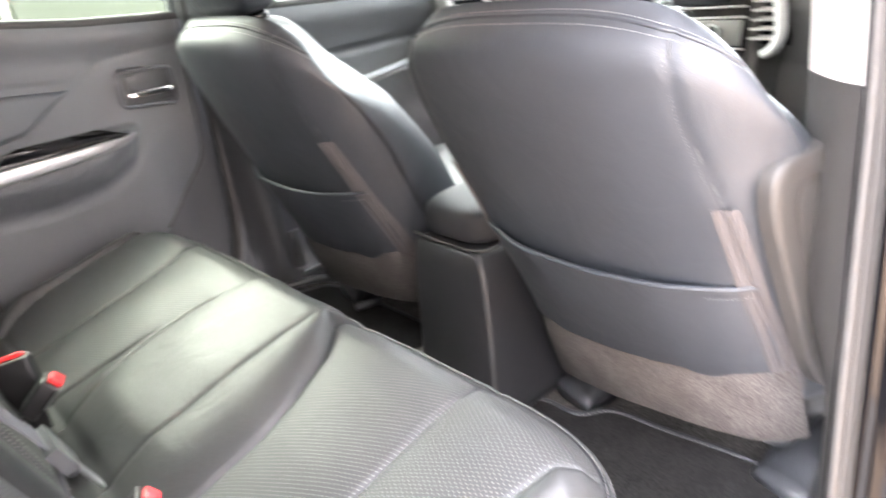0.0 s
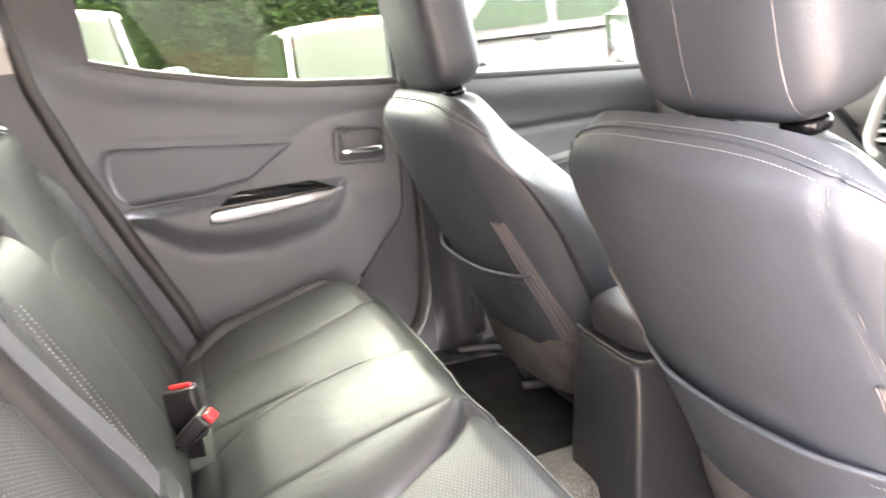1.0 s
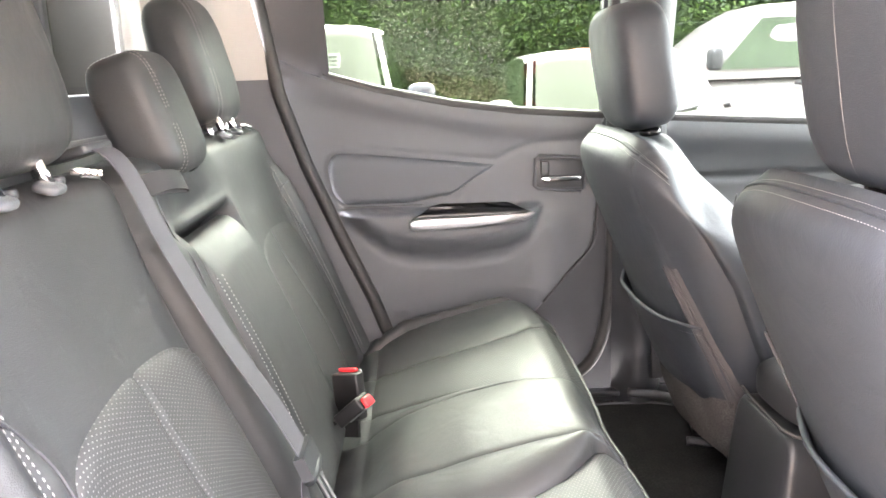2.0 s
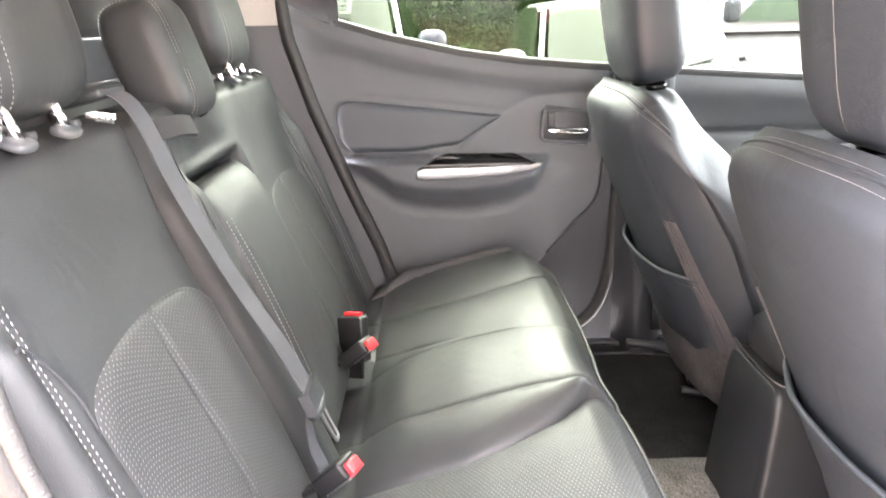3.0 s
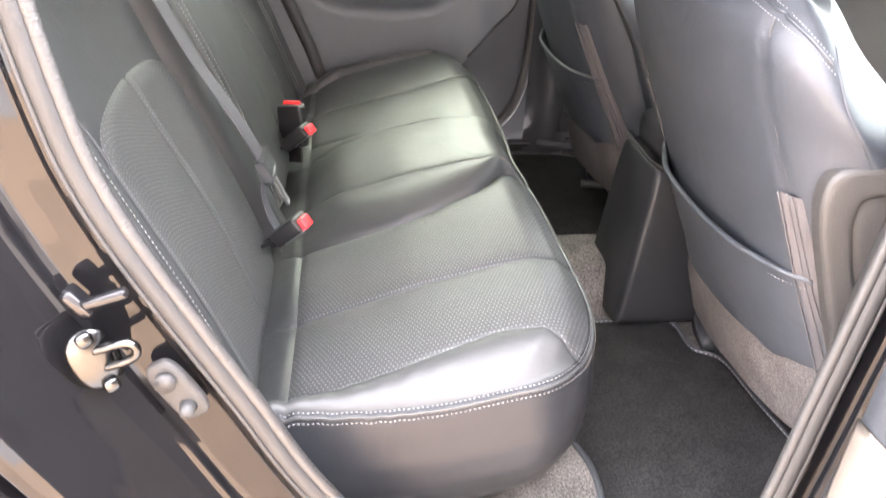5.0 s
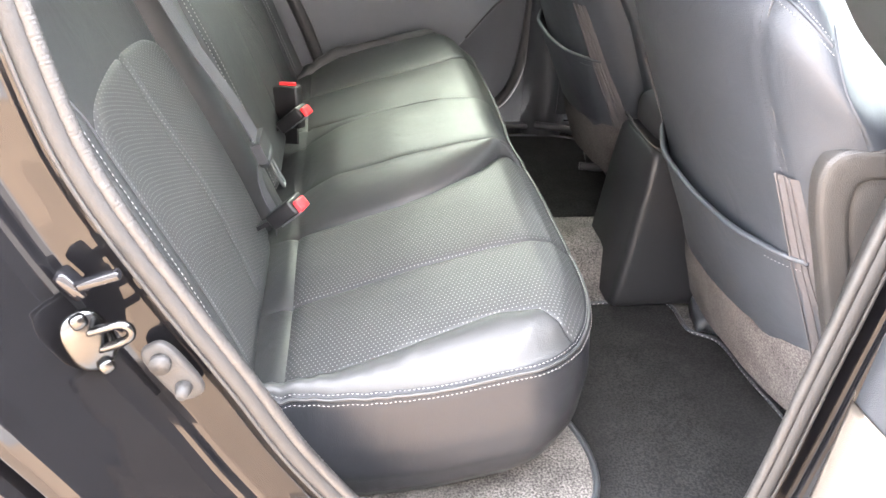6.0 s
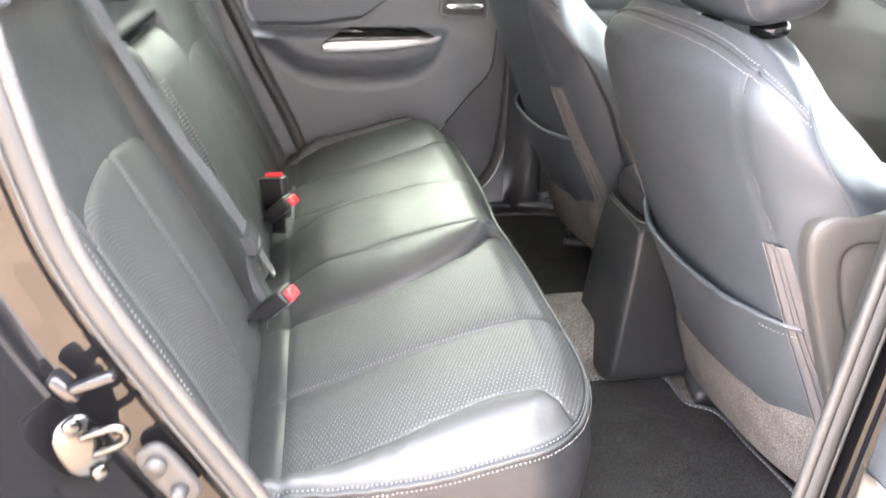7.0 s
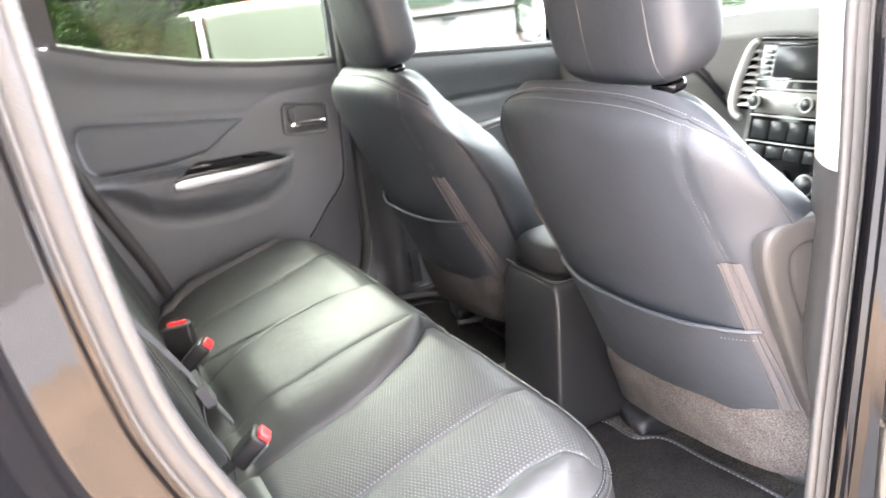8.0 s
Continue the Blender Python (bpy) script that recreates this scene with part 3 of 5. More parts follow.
for yb in (-0.375, 0.365):
    for sy in (-0.078, 0.008):
        g = part("headrest_guide", pillow(back_point(0.531, yb + sy, 0.043), (0.024, 0.034, 0.011), 3.0, pose(0, 0, 0, 0, 18, 0), 14), DOORPL, bench, "grey plastic headrest guide")
        part("post", tube([back_point(0.526, yb + sy + 0.004, 0.042), back_point(0.575, yb + sy + 0.004, 0.040)], 0.0065, 12), CHROME, g, "chrome post")
        part("release_button", pillow(back_point(0.535, yb + sy + 0.017, 0.045), (0.012, 0.012, 0.010), 3.0, None, 10), DARKPL, g)
    for k in range(7):
        part("zip_tooth", box(*back_point(0.5385 - 0.0012 * k, yb + 0.066 + 0.0062 * k, 0.0465), 0.013, 0.0036, 0.007, 0.001, pose(0, 0, 0, 12 * (-1) ** k, 0, 20 * (-1) ** k)), CHROME, bench)
    part("zip_pull", strip([back_point(0.534, yb + 0.070, 0.046), back_point(0.526, yb + 0.102, 0.048)], BU, 0.005, 0.002, 4), STEEL, bench, "grey zip pull")
# seam lines of the centre back
part("centre_seam", tube([back_point(s, y, d_mid(s, y) + 0.0005) for s, y in ((0.50, -0.130), (0.46, -0.122), (0.43, -0.140), (0.40, -0.150), (0.36, -0.152))], 0.0012, 6, 30), DARKPL, bench)

# centre lap belt with tongue
belt = thing("seat_belt", "dark grey webbing seat belt with a chrome tongue over the bench", "seat belt")
bl = [back_point(0.560, -0.214, 0.010), back_point(0.556, -0.214, 0.040), back_point(0.52, -0.213, 0.054), back_point(0.42, -0.209, 0.054), back_point(0.30, -0.204, 0.062), back_point(0.20, -0.208, 0.078), back_point(0.128, -0.214, 0.086)]
part("webbing", strip(bl, (0, 1, 0), 0.047, 0.0014, 60), WEB, belt)
bl2 = [back_point(0.130, -0.216, 0.090), back_point(0.10, -0.218, 0.070), back_point(0.06, -0.222, 0.060), back_point(0.02, -0.225, 0.060), back_point(-0.01, -0.225, 0.050)]
part("lower_webbing", strip(bl2, (0, 1, 0), 0.038, 0.0014, 24), WEB, belt)
part("tongue_grip", joined(strip([back_point(0.140, -0.214, 0.086), back_point(0.110, -0.215, 0.086)], (0, 1, 0), 0.062, 0.014, 4), tube([back_point(0.110, -0.245, 0.086), back_point(0.107, -0.215, 0.088), back_point(0.110, -0.185, 0.086)], 0.0075, 10, 10)), DARKPL, belt, "black plastic grip")
part("tongue", tube([back_point(0.106, -0.222, 0.088), back_point(0.060, -0.220, 0.090), back_point(0.055, -0.212, 0.090), back_point(0.060, -0.204, 0.090), back_point(0.106, -0.204, 0.088)], 0.0026, 8, 30), STEEL, belt, "chrome tongue")
part("shoulder_guide", box(*back_point(0.562, -0.214, 0.015), 0.05, 0.075, 0.012, 0.004, pose(0, 0, 0, 0, -15, 0)), DARKPL, belt)


# buckles between the cushions
def buckle(c, yaw, lean, roll, label, tall=0.058, red=0.022, wide=0.044):
    ob = thing("seat_belt_buckle", label, "seat belt buckle", "buckles on the bench", at=c)
    m = pose(0, 0, 0, roll, lean, yaw)
    o = Vector(c)
    part("body", box(*(o + m @ Vector((0, 0, -tall / 2))), 0.024, wide, tall, 0.0045, m, 3), BUCKLE, ob)
    part("rim", tube([o + m @ Vector(q) for q in ((0.0125, -0.020, -0.034), (0.0125, -0.0205, -0.002), (0.0125, -0.014, 0.0008), (0.0125, 0.014, 0.0008), (0.0125, 0.0205, -0.002), (0.0125, 0.020, -0.034))], 0.0013, 6, 30), SILVER, ob)
    part("button", box(*(o + m @ Vector((0.004, 0, 0.007 - red / 2))), (0.018 if red > 0.01 else 0.008), wide - 0.016, red, min(0.0030, red * 0.3), m, 3), RED, ob, "red release button")
    part("stalk", strip([o + m @ Vector((0, 0, -tall + 0.01)), o + m @ Vector((-0.006, 0, -tall - 0.03))], m @ Vector((0, 1, 0)), 0.03, 0.006, 4), BUCKLE, ob)
    return ob


buckle((0.144, -0.288, 0.882), -25, 48, -10, "black plastic buckle with a red button beside the near seat", 0.048, 0.019)
buckle((0.140, 0.070, 0.884), -25, 48, -8, "black plastic buckle with a red button in the seat gap", 0.056, 0.020)
buckle((0.106, 0.146, 0.902), 62, 8, -8, "black plastic buckle standing upright with a red top", 0.080, 0.007, 0.052)


# ---- front seats ----
def front_seat(yc, label, dx, hy, top, hs, seams):
    seat = thing("front_seat", label, "car seat", "front seats", at=(0.72, yc, 0.6))

    def rear_x(z):
        return dx + interp(z, (0.62, 0.80, 0.834, 0.947, 1.074, 1.16, 1.22, 1.32), (0.832, 0.750, 0.738, 0.690, 0.636, 0.604, 0.586, 0.570))

    def seam_y(z):
        return interp(z, (0.75, 0.83, 0.95, 1.07, 1.17, 1.27), (0.206, 0.204, 0.200, 0.200, 0.186, 0.182))

    def width(z):
        """Half the width of the back at a height, with rounded shoulders."""
        w = interp(z, (0.62, 0.80, 0.90, 1.00, 1.10, 1.17, 1.20), (0.226, 0.228, 0.232, 0.242, 0.254, 0.256, 0.255))
        if z > top - 0.105:
            w -= 0.092 * (1 - math.sqrt(max(0.0, 1 - ((z - top + 0.105) / 0.107) ** 2)))
        return w

    def rear_at(y, z):
        t = min(0.999, abs(y) / width(z))
        q = max(0.0, (t - 0.70) / 0.30)
        corner = interp(z, (1.05, 1.20, 1.30), (0.070, 0.042, 0.026))
        x = rear_x(z) - 0.012 + 0.027 * (t / 0.78) ** 2.2 + corner * (1 - math.sqrt(1 - q * q)) + 0.003 * gauss(abs(y) - seam_y(z), 0.004)
        x += 0.006 * gauss(z - 1.02, 0.12) * (1 - t * t) + 0.045 * (1 - 0.7 * t * t) * smooth01((z - top + 0.07) / 0.07) ** 3 + 0.0018 * noise.noise((y * 7, z * 7, yc)) + 0.003 * noise.noise((y * 3, z * 3, yc + 4))
        return x

    zs = list(np.linspace(0.775, 1.18, 44)) + list(1.18 + (top - 1.18) * np.sin(np.linspace(0.04, math.pi / 2, 18)))

    def surf(z, a):
        w = width(z)
        ca, sa = math.cos(a), math.sin(a)
        y = w * math.copysign(abs(sa) ** (2 / 3.6), sa)
        depth = interp(z, (0.80, 0.95, 1.00, 1.13, 1.19, 1.24, 1.30), (0.22, 0.22, 0.215, 0.175, 0.140, 0.105, 0.075))
        if ca >= 0:
            x = rear_at(y, z)
        else:
            t = abs(ca) ** (2 / 3.0)
            x = rear_at(w * 0.999, z) * (1 - t) + max(rear_at(w * 0.999, z) + 0.01, rear_x(z) + depth + 0.04 * t * t) * t
        fwd = smooth01((x - rear_x(z) - 0.03) / 0.09)
        return Vector((x, yc + y, z - 0.034 * (abs(y) / width(1.1)) ** 3 * smooth01((z - 1.13) / 0.14) - fwd * (0.014 + 0.030 * (abs(y) / w) ** 3) * smooth01((z - 1.02) / 0.24)))

    def shell(u, v):
        k = int(round(u * (len(zs) + 5)))
        z = zs[min(k, len(zs) - 1)]
        shrink = max(0, k - len(zs) + 1) / 6
        p = surf(z, v * 2 * math.pi)
        return p.lerp(Vector((rear_x(z) + 0.085, p.y * 0.5 + yc * 0.5, top - 0.018)), 1 - (1 - shrink) ** 1.6) if shrink else p
    back = part("backrest", cap(grid(shell, len(zs) + 5, 128, cv=True)), VINYL, seat, "black leather back with reflected blue in its colour, smooth and slightly creased")

    def on_rear(y, z, lift=0.001):
        return Vector((rear_at(y, z) - lift, yc + y, z))

    def top_line(dz, lift):
        pts = []
        for a in np.linspace(-1.42, 1.42, 220):
            sa = math.copysign(abs(math.sin(a)) ** (2 / 3.6), math.sin(a))
            p = surf(top - 0.014 + dz - 0.018 * abs(sa) ** 4, a)
            out = (p - Vector((rear_x(1.2) + 0.075, yc, 1.17))).normalized()
            pts.append(p + out * lift)
        return pts
    part("top_seam", tube(top_line(0.0, 0.0), 0.0022, 6), VINYL, back)
    part("stitching", joined(stitches(top_line(-0.007, 0.0002), 0.003, 0.0012, 0.0004), stitches(top_line(0.004, 0.0002), 0.003, 0.0012, 0.0004)), THREAD, back, "double row of pale stitches")
    for sg in (-1, 1):
        part("side_seam", tube([on_rear(sg * seam_y(z), z, -0.0002) for z in np.linspace(1.075, top - 0.040, 40)], 0.0011, 6), DARKPL, back)
        part("stitching", stitches([on_rear(sg * (seam_y(z) - 0.004), z) for z in np.linspace(1.075, top - 0.040, 40)], 0.0026, 0.0022, 0.0003), SEAMTHREAD, back, "fine stitches beside the seam")
        zz = np.linspace(0.80, 1.072, 40)
        zip_strip = part("zip_cover", grid(lambda u, v: on_rear(sg * (seam_y(0.795 + 0.278 * u) - 0.011 + 0.023 * v), 0.795 + 0.278 * u, 0.0035 * math.sin(math.pi * min(1, max(0, v))) ** 0.4 + 0.0005), 40, 8), ZIP, back, "grey fabric zip cover")
        for o in (-0.007, 0.0, 0.007):
            part("zip_rib", tube([on_rear(sg * (seam_y(z) - 0.001 + o), z, 0.0048) for z in zz], 0.0011, 5), ZIP, zip_strip)

    def pocket_top(y):
        return interp(y, (-0.21, -0.12, 0.0, 0.12, 0.235), (0.968, 0.963, 0.962, 0.966, 0.975))

    def pocket_low(y):
        return interp(y, (-0.23, -0.05, 0.10, 0.237), (0.838, 0.815, 0.806, 0.806))

    def pocket(u, v):
        y = -0.207 + 0.404 * v
        z = pocket_low(y) + (pocket_top(y) - pocket_low(y)) * u
        e = min(v, 1 - v) * 0.40
        return on_rear(y, z, 0.003 + 0.012 * smooth01(e / 0.11) * (0.3 + 0.7 * u) + 0.0015 * noise.noise((y * 14, z * 9, 4)))
    pk = part("map_pocket", grid(pocket, 30, 60), VINYL, back, "slack leather map pocket")
    part("pocket_lip", tube([pocket(1, v) for v in np.linspace(0, 1, 60)], 0.0040, 8), VINYL, pk, "rolled dark lip")
    part("stitching", stitches([pocket(0.90, v) - Vector((0.0012, 0, 0)) for v in np.linspace(0.02, 0.12, 20)], 0.003, 0.002, 0.0004), THREAD, pk, "fine stitches")

    def felt(u, v):
        y = -0.214 + 0.425 * v
        z0 = interp(y, (-0.222, -0.05, 0.10, 0.222), (0.715, 0.705, 0.69, 0.67))
        z1 = pocket_low(y) + 0.012
        z = z0 + (z1 - z0) * u
        x = on_rear(y, z1, 0.0).x
        return Vector((x + 0.004 + 0.035 * (1 - u) ** 1.5 + 0.004 * noise.noise((y * 12, z * 12, 9)), yc + y, z))
    part("lower_cover", joined(grid(felt, 18, 50), grid(lambda u, v: felt(u, v) + Vector((0.006, 0, 0)), 18, 50)), FELT, seat, "grey felt cover over the seat's lower back")
    # cushion, side shield and rails
    part("seat_cushion", pillow((1.06, yc, 0.79), (0.50, 0.50, 0.17), 4.0, pose(0, 0, 0, 0, -6, 0), 24), LEATHER, seat)
    part("seat_frame", box(1.04, yc, 0.69, 0.40, 0.36, 0.07, 0.02), DARKPL, seat)
    for sg in (-1, 1):
        def rail(u, v):
            a = v * 2 * math.pi
            w = 0.045 - 0.012 * u
            return Vector((0.835 + 0.34 * u + 0.010 * (1 - u) * math.cos(a), yc + 0.012 + sg * 0.185 + w * math.copysign(abs(math.cos(a)) ** 0.7, math.cos(a)),
                           0.600 + (0.016 + 0.032 * smooth01(u * 5)) * (math.copysign(abs(math.sin(a)) ** 0.7, math.sin(a)))))
        part("rail_cover", cap(grid(rail, 24, 24, cv=True)), DARKPL, seat, "black plastic rail end cover")
    # headrest
    sz = (0.106, hs, 0.222)
    c = (0.655 + dx, yc + hy, top + 0.104)
    h, mm = headrest(seat, Vector(c), sz, -10, tuple((y, 0.02) for y in seams), expo=4.0, posts=0.11, drop=0.012, groove=0.009, cover=VINYL)
    for y in seams:
        w = (1 - abs(y) ** 4) ** 0.25
        part("seam", tube([mm @ (Vector((math.copysign(abs(math.cos(a)) ** 0.5, math.cos(a)) * w * sz[0] / 2, y * sz[1] / 2, math.copysign(abs(math.sin(a)) ** 0.5, math.sin(a)) * w * sz[2] / 2)) * 0.993) for a in np.linspace(0, 2 * math.pi, 120, endpoint=False)], 0.0006, 6, None, True), SEAMTHREAD, h)
    return seat


seat_near = front_seat(-0.410, "black leather driver's seat, tinted blue for reflected sky, with a slack map pocket behind", 0.0, -0.035, 1.284, 0.252, (-0.70, 0.20))
front_seat(0.300, "black leather passenger seat, tinted blue for reflected sky, with a slack map pocket behind", -0.018, 0.03, 1.288, 0.248, (-0.45, 0.42))


SHIELD = ((0.0, -0.004), (0.0, 0.010), (0.002, 0.0135), (0.005, 0.0150), (0.024, 0.0165), (0.0265, 0.0160), (0.028, 0.0125), (0.030, 0.0120), (0.036, 0.0135), (0.055, 0.0150))


def shield(u, v):
    """The plastic shield on the outer side of the near seat back: a rim, a groove and a flat inner field."""
    a = v * 2 * math.pi
    ca, sa = math.cos(a), math.sin(a)
    k = min(int(u * (len(SHIELD) - 1)), len(SHIELD) - 2)
    t = u * (len(SHIELD) - 1) - k
    inset = SHIELD[k][0] * (1 - t) + SHIELD[k + 1][0] * t
    lift = SHIELD[k][1] * (1 - t) + SHIELD[k + 1][1] * t
    dz = (0.158 - inset) * math.copysign(abs(sa) ** (2 / 4.2), sa)
    dx = (0.083 - inset) * math.copysign(abs(ca) ** (2 / 4.2), ca)
    return Vector((0.789 - dz * 0.42 + dx, -0.656 - 0.012 * (dx / 0.085) - lift, 0.968 + dz))


part("side_shield", sharpen(cap(grid(shield, 36, 96, cv=True)), 1.0), SHIELDPL, seat_near, "grey-brown moulded plastic side shield with a recessed field")


# ---- centre console and dashboard ----
console = thing("centre_console", "black plastic centre console with a padded armrest lid", "console")


def cons(u, v):
    a = v * 2 * math.pi
    ca, sa = math.cos(a), math.sin(a)
    top = 0.888 - 0.10 * smooth01((u - 0.5) / 0.2)
    zc, hz = (top + 0.585) / 2, (top - 0.585) / 2
    z = zc + hz * math.copysign(abs(sa) ** (2 / 8), sa)
    h = (0.888 - z) / 0.30
    x = 0.742 - 0.042 * h * (1 - u) + 0.75 * u
    return Vector((x, -0.055 - 0.030 * h + (0.090 + 0.008 * h) * math.copysign(abs(ca) ** (2 / 9), ca), z))


def cons_end(u, v):
    """The console closed by a rounded rear face."""
    p = cons(max(0.0, (u - 0.12) / 0.88), v)
    if u < 0.12:
        t = 1 - u / 0.12
        q = cons(0.0, v)
        c = Vector((q.x, -0.060, 0.74))
        k = 1 - 0.10 * (1 - math.sqrt(max(0.0, 1 - t * t)))
        p = Vector((q.x - 0.010 * t, c.y + (q.y - c.y) * k, c.z + (q.z - c.z) * (1 - 0.03 * t)))
    return p


part("body", cap(grid(cons_end, 48, 96, cv=True)), CONSOLEPL, console, "smooth black plastic console body")
part("lid", pillow((0.915, -0.055, 0.918), (0.35, 0.172, 0.072), 4.5, None, 24), LIDPAD, console, "padded charcoal leather lid")
part("lid_seam", tube([(0.738, 0.030, 0.892), (0.731, -0.055, 0.893), (0.738, -0.140, 0.892), (0.80, -0.147, 0.892)], 0.003, 6, 24), GREYSEAL, console)
part("gear_surround", box(1.36, -0.035, 0.80, 0.28, 0.17, 0.02, 0.008), PIANO, console)
part("gear_lever", joined(tube([(1.36, -0.035, 0.80), (1.35, -0.035, 0.90)], 0.012, 10), pillow((1.345, -0.035, 0.93), (0.05, 0.05, 0.07), 2.5, None, 12)), LEATHER, console)

dash = thing("dashboard", "pale-lit grey dashboard with a central screen and air vents", "dashboard")


def dash_f(u, v):
    y = -0.72 + 1.44 * u
    pts = ((1.98, 1.21), (1.74, 1.275), (1.60, 1.298), (1.50, 1.280), (1.462, 1.23), (1.475, 1.13), (1.54, 1.02), (1.55, 0.92), (1.62, 0.80), (1.95, 0.75))
    t = v * (len(pts) - 1)
    k = min(int(t), len(pts) - 2)
    t -= k
    t = smooth01(t) * 0.4 + t * 0.6
    x = pts[k][0] * (1 - t) + pts[k + 1][0] * t
    z = pts[k][1] * (1 - t) + pts[k + 1][1] * t
    bow = 0.07 * (abs(y) / 0.7) ** 2
    return Vector((x - bow + 0.02 * gauss(y, 0.2), y, z - 0.02 * (abs(y) / 0.7) ** 2 + 0.02 * gauss(y + 0.02, 0.22)))


part("body", cap(grid(dash_f, 60, 72)), DASHPL, dash)
def sweep(off):
    """The double crease that sweeps down beside the centre stack."""
    return [dash_f(0.98, 0.40 + off)] + [dash_f(u, v + off) for u, v in ((0.86, 0.415), (0.76, 0.44), (0.69, 0.475), (0.645, 0.53), (0.625, 0.60))]


for off in (0.0, 0.032):
    part("crease", tube([p + Vector((-0.002, 0, 0)) for p in sweep(off)], 0.006, 8, 50), DARKPL, dash, "dark crease line")
part("windscreen_edge", tube([Vector((1.86 - 0.10 * (y / 0.7) ** 2, y, 1.262 - 0.012 * (y / 0.7) ** 2)) for y in np.linspace(-0.66, 0.66, 30)], 0.006, 8), PIANO, dash, "black edge under the windscreen")
DO = Matrix.Translation((1.450, -0.022, 1.112)) @ pose(0, 0, 0, 0, 14, 0)


def face(y0, y1, z0, z1, x0, x1, bevel=0.003):
    bm = box((x0 + x1) / 2, (y0 + y1) / 2, (z0 + z1) / 2, abs(x1 - x0), y1 - y0, z1 - z0, bevel)
    bmesh.ops.transform(bm, matrix=DO, verts=bm.verts)
    return bm


def on_face(pts, x, r, n=None, closed=False):
    return tube([DO @ Vector((x, y, z)) for y, z in pts], r, 8, n, closed)


stack = part("centre_bezel", face(-0.185, 0.075, -0.24, 0.135, 0.0, 0.10, 0.012), GREYPL, dash, "grey surround of the centre stack")
part("vent_surround", on_face([(0.076, 0.122), (0.092, 0.105), (0.106, 0.06), (0.115, 0.02), (0.119, -0.02), (0.108, -0.045), (0.088, -0.056)], -0.002, lambda t: 0.008 + 0.004 * math.sin(math.pi * t), 40), BRIGHT, stack, "bright silver vent surround")
part("vent_surround", on_face([(-0.186, 0.122), (-0.202, 0.105), (-0.216, 0.06), (-0.225, 0.02), (-0.229, -0.02), (-0.218, -0.045), (-0.198, -0.056)], -0.002, lambda t: 0.008 + 0.004 * math.sin(math.pi * t), 40), BRIGHT, stack, "bright silver vent surround")
vent_a = part("vent", face(0.056, 0.110, -0.035, 0.112, 0.012, 0.06), PIANO, stack, "dark air vent")
vent_b = part("vent", face(-0.222, -0.166, -0.035, 0.112, 0.012, 0.06), PIANO, stack, "dark air vent")
for i in range(8):
    z = 0.100 - 0.0175 * i
    yo = interp(z, (-0.03, 0.02, 0.11), (0.106, 0.102, 0.078))
    for a, c, vent in ((0.056, yo, vent_a), (-0.110 - yo, -0.166, vent_b)):
        bm = box(0, 0, 0, 0.020, c - a, 0.0042, 0.0012, pose(0, 0, 0, 0, -22, 0))
        bmesh.ops.transform(bm, matrix=DO @ Matrix.Translation((0.006, (a + c) / 2, z)), verts=bm.verts)
        part("slat", bm, BRIGHT, vent, "silver vent slat")
part("top_slit", face(-0.185, 0.070, 0.120, 0.134, -0.003, 0.02, 0.005), PIANO, stack, "dark slit above the screen")
panel = part("control_panel", face(-0.165, 0.054, -0.235, 0.116, -0.010, 0.03, 0.006), PIANO, stack, "gloss black control stack")
part("screen", face(-0.125, 0.012, 0.040, 0.108, -0.014, 0.0, 0.003), SCREEN, panel, "dark glossy screen")
for i in range(5):
    part("screen_button", face(0.022, 0.042, 0.094 - 0.0125 * i, 0.102 - 0.0125 * i, -0.015, -0.004, 0.002), (BRIGHT if i < 2 else STEEL), panel)
for z, r in ((0.034, 0.0018), (0.014, 0.0022), (-0.046, 0.0020), (-0.105, 0.0016)):
    part("trim_line", on_face([(0.052, z + 0.001), (-0.055, z), (-0.162, z + 0.001)], -0.011, r, 12), BRIGHT, panel, "thin silver line")
part("radio_fascia", face(-0.155, 0.045, -0.040, 0.010, -0.0135, 0.0, 0.003), BEZEL, panel, "silver-grey radio fascia")
for y in (0.036, -0.100):
    kn = part("knob", tube([DO @ Vector((-0.008, y, -0.016)), DO @ Vector((-0.030, y, -0.016))], 0.0135, 20), DARKPL, panel)
    part("knob_ring", tube([DO @ Vector((-0.028, y + 0.0150 * math.cos(a), -0.016 + 0.0150 * math.sin(a))) for a in np.linspace(0, 2 * math.pi, 24, endpoint=False)], 0.0026, 6, closed=True), BRIGHT, kn, "bright ring")
part("hazard_mark", on_face([(-0.058, -0.022), (-0.070, -0.022), (-0.064, -0.011)], -0.0145, 0.0011, None, True), BRIGHT, panel)
for z0, z1 in ((-0.098, -0.055), (-0.140, -0.112)):
    for i in range(4):
        part("switch", face(-0.150 + 0.049 * i, -0.106 + 0.049 * i, z0, z1, -0.0135, 0.0, 0.003), SCREEN, panel)
for y in (0.025, -0.055, -0.135):
    kn = part("heater_knob", tube([DO @ Vector((-0.008, y, -0.185)), DO @ Vector((-0.034, y, -0.185))], 0.021, 20), DARKPL, panel)
    part("knob_ring", tube([DO @ Vector((-0.030, y + 0.0225 * math.cos(a), -0.185 + 0.0225 * math.sin(a))) for a in np.linspace(0, 2 * math.pi, 24, endpoint=False)], 0.0022, 6, closed=True), BRIGHT, kn, "bright ring")
pv = part("side_vent", box(1.405, 0.56, 1.215, 0.03, 0.14, 0.085, 0.010), PIANO, dash, "dark air vent")
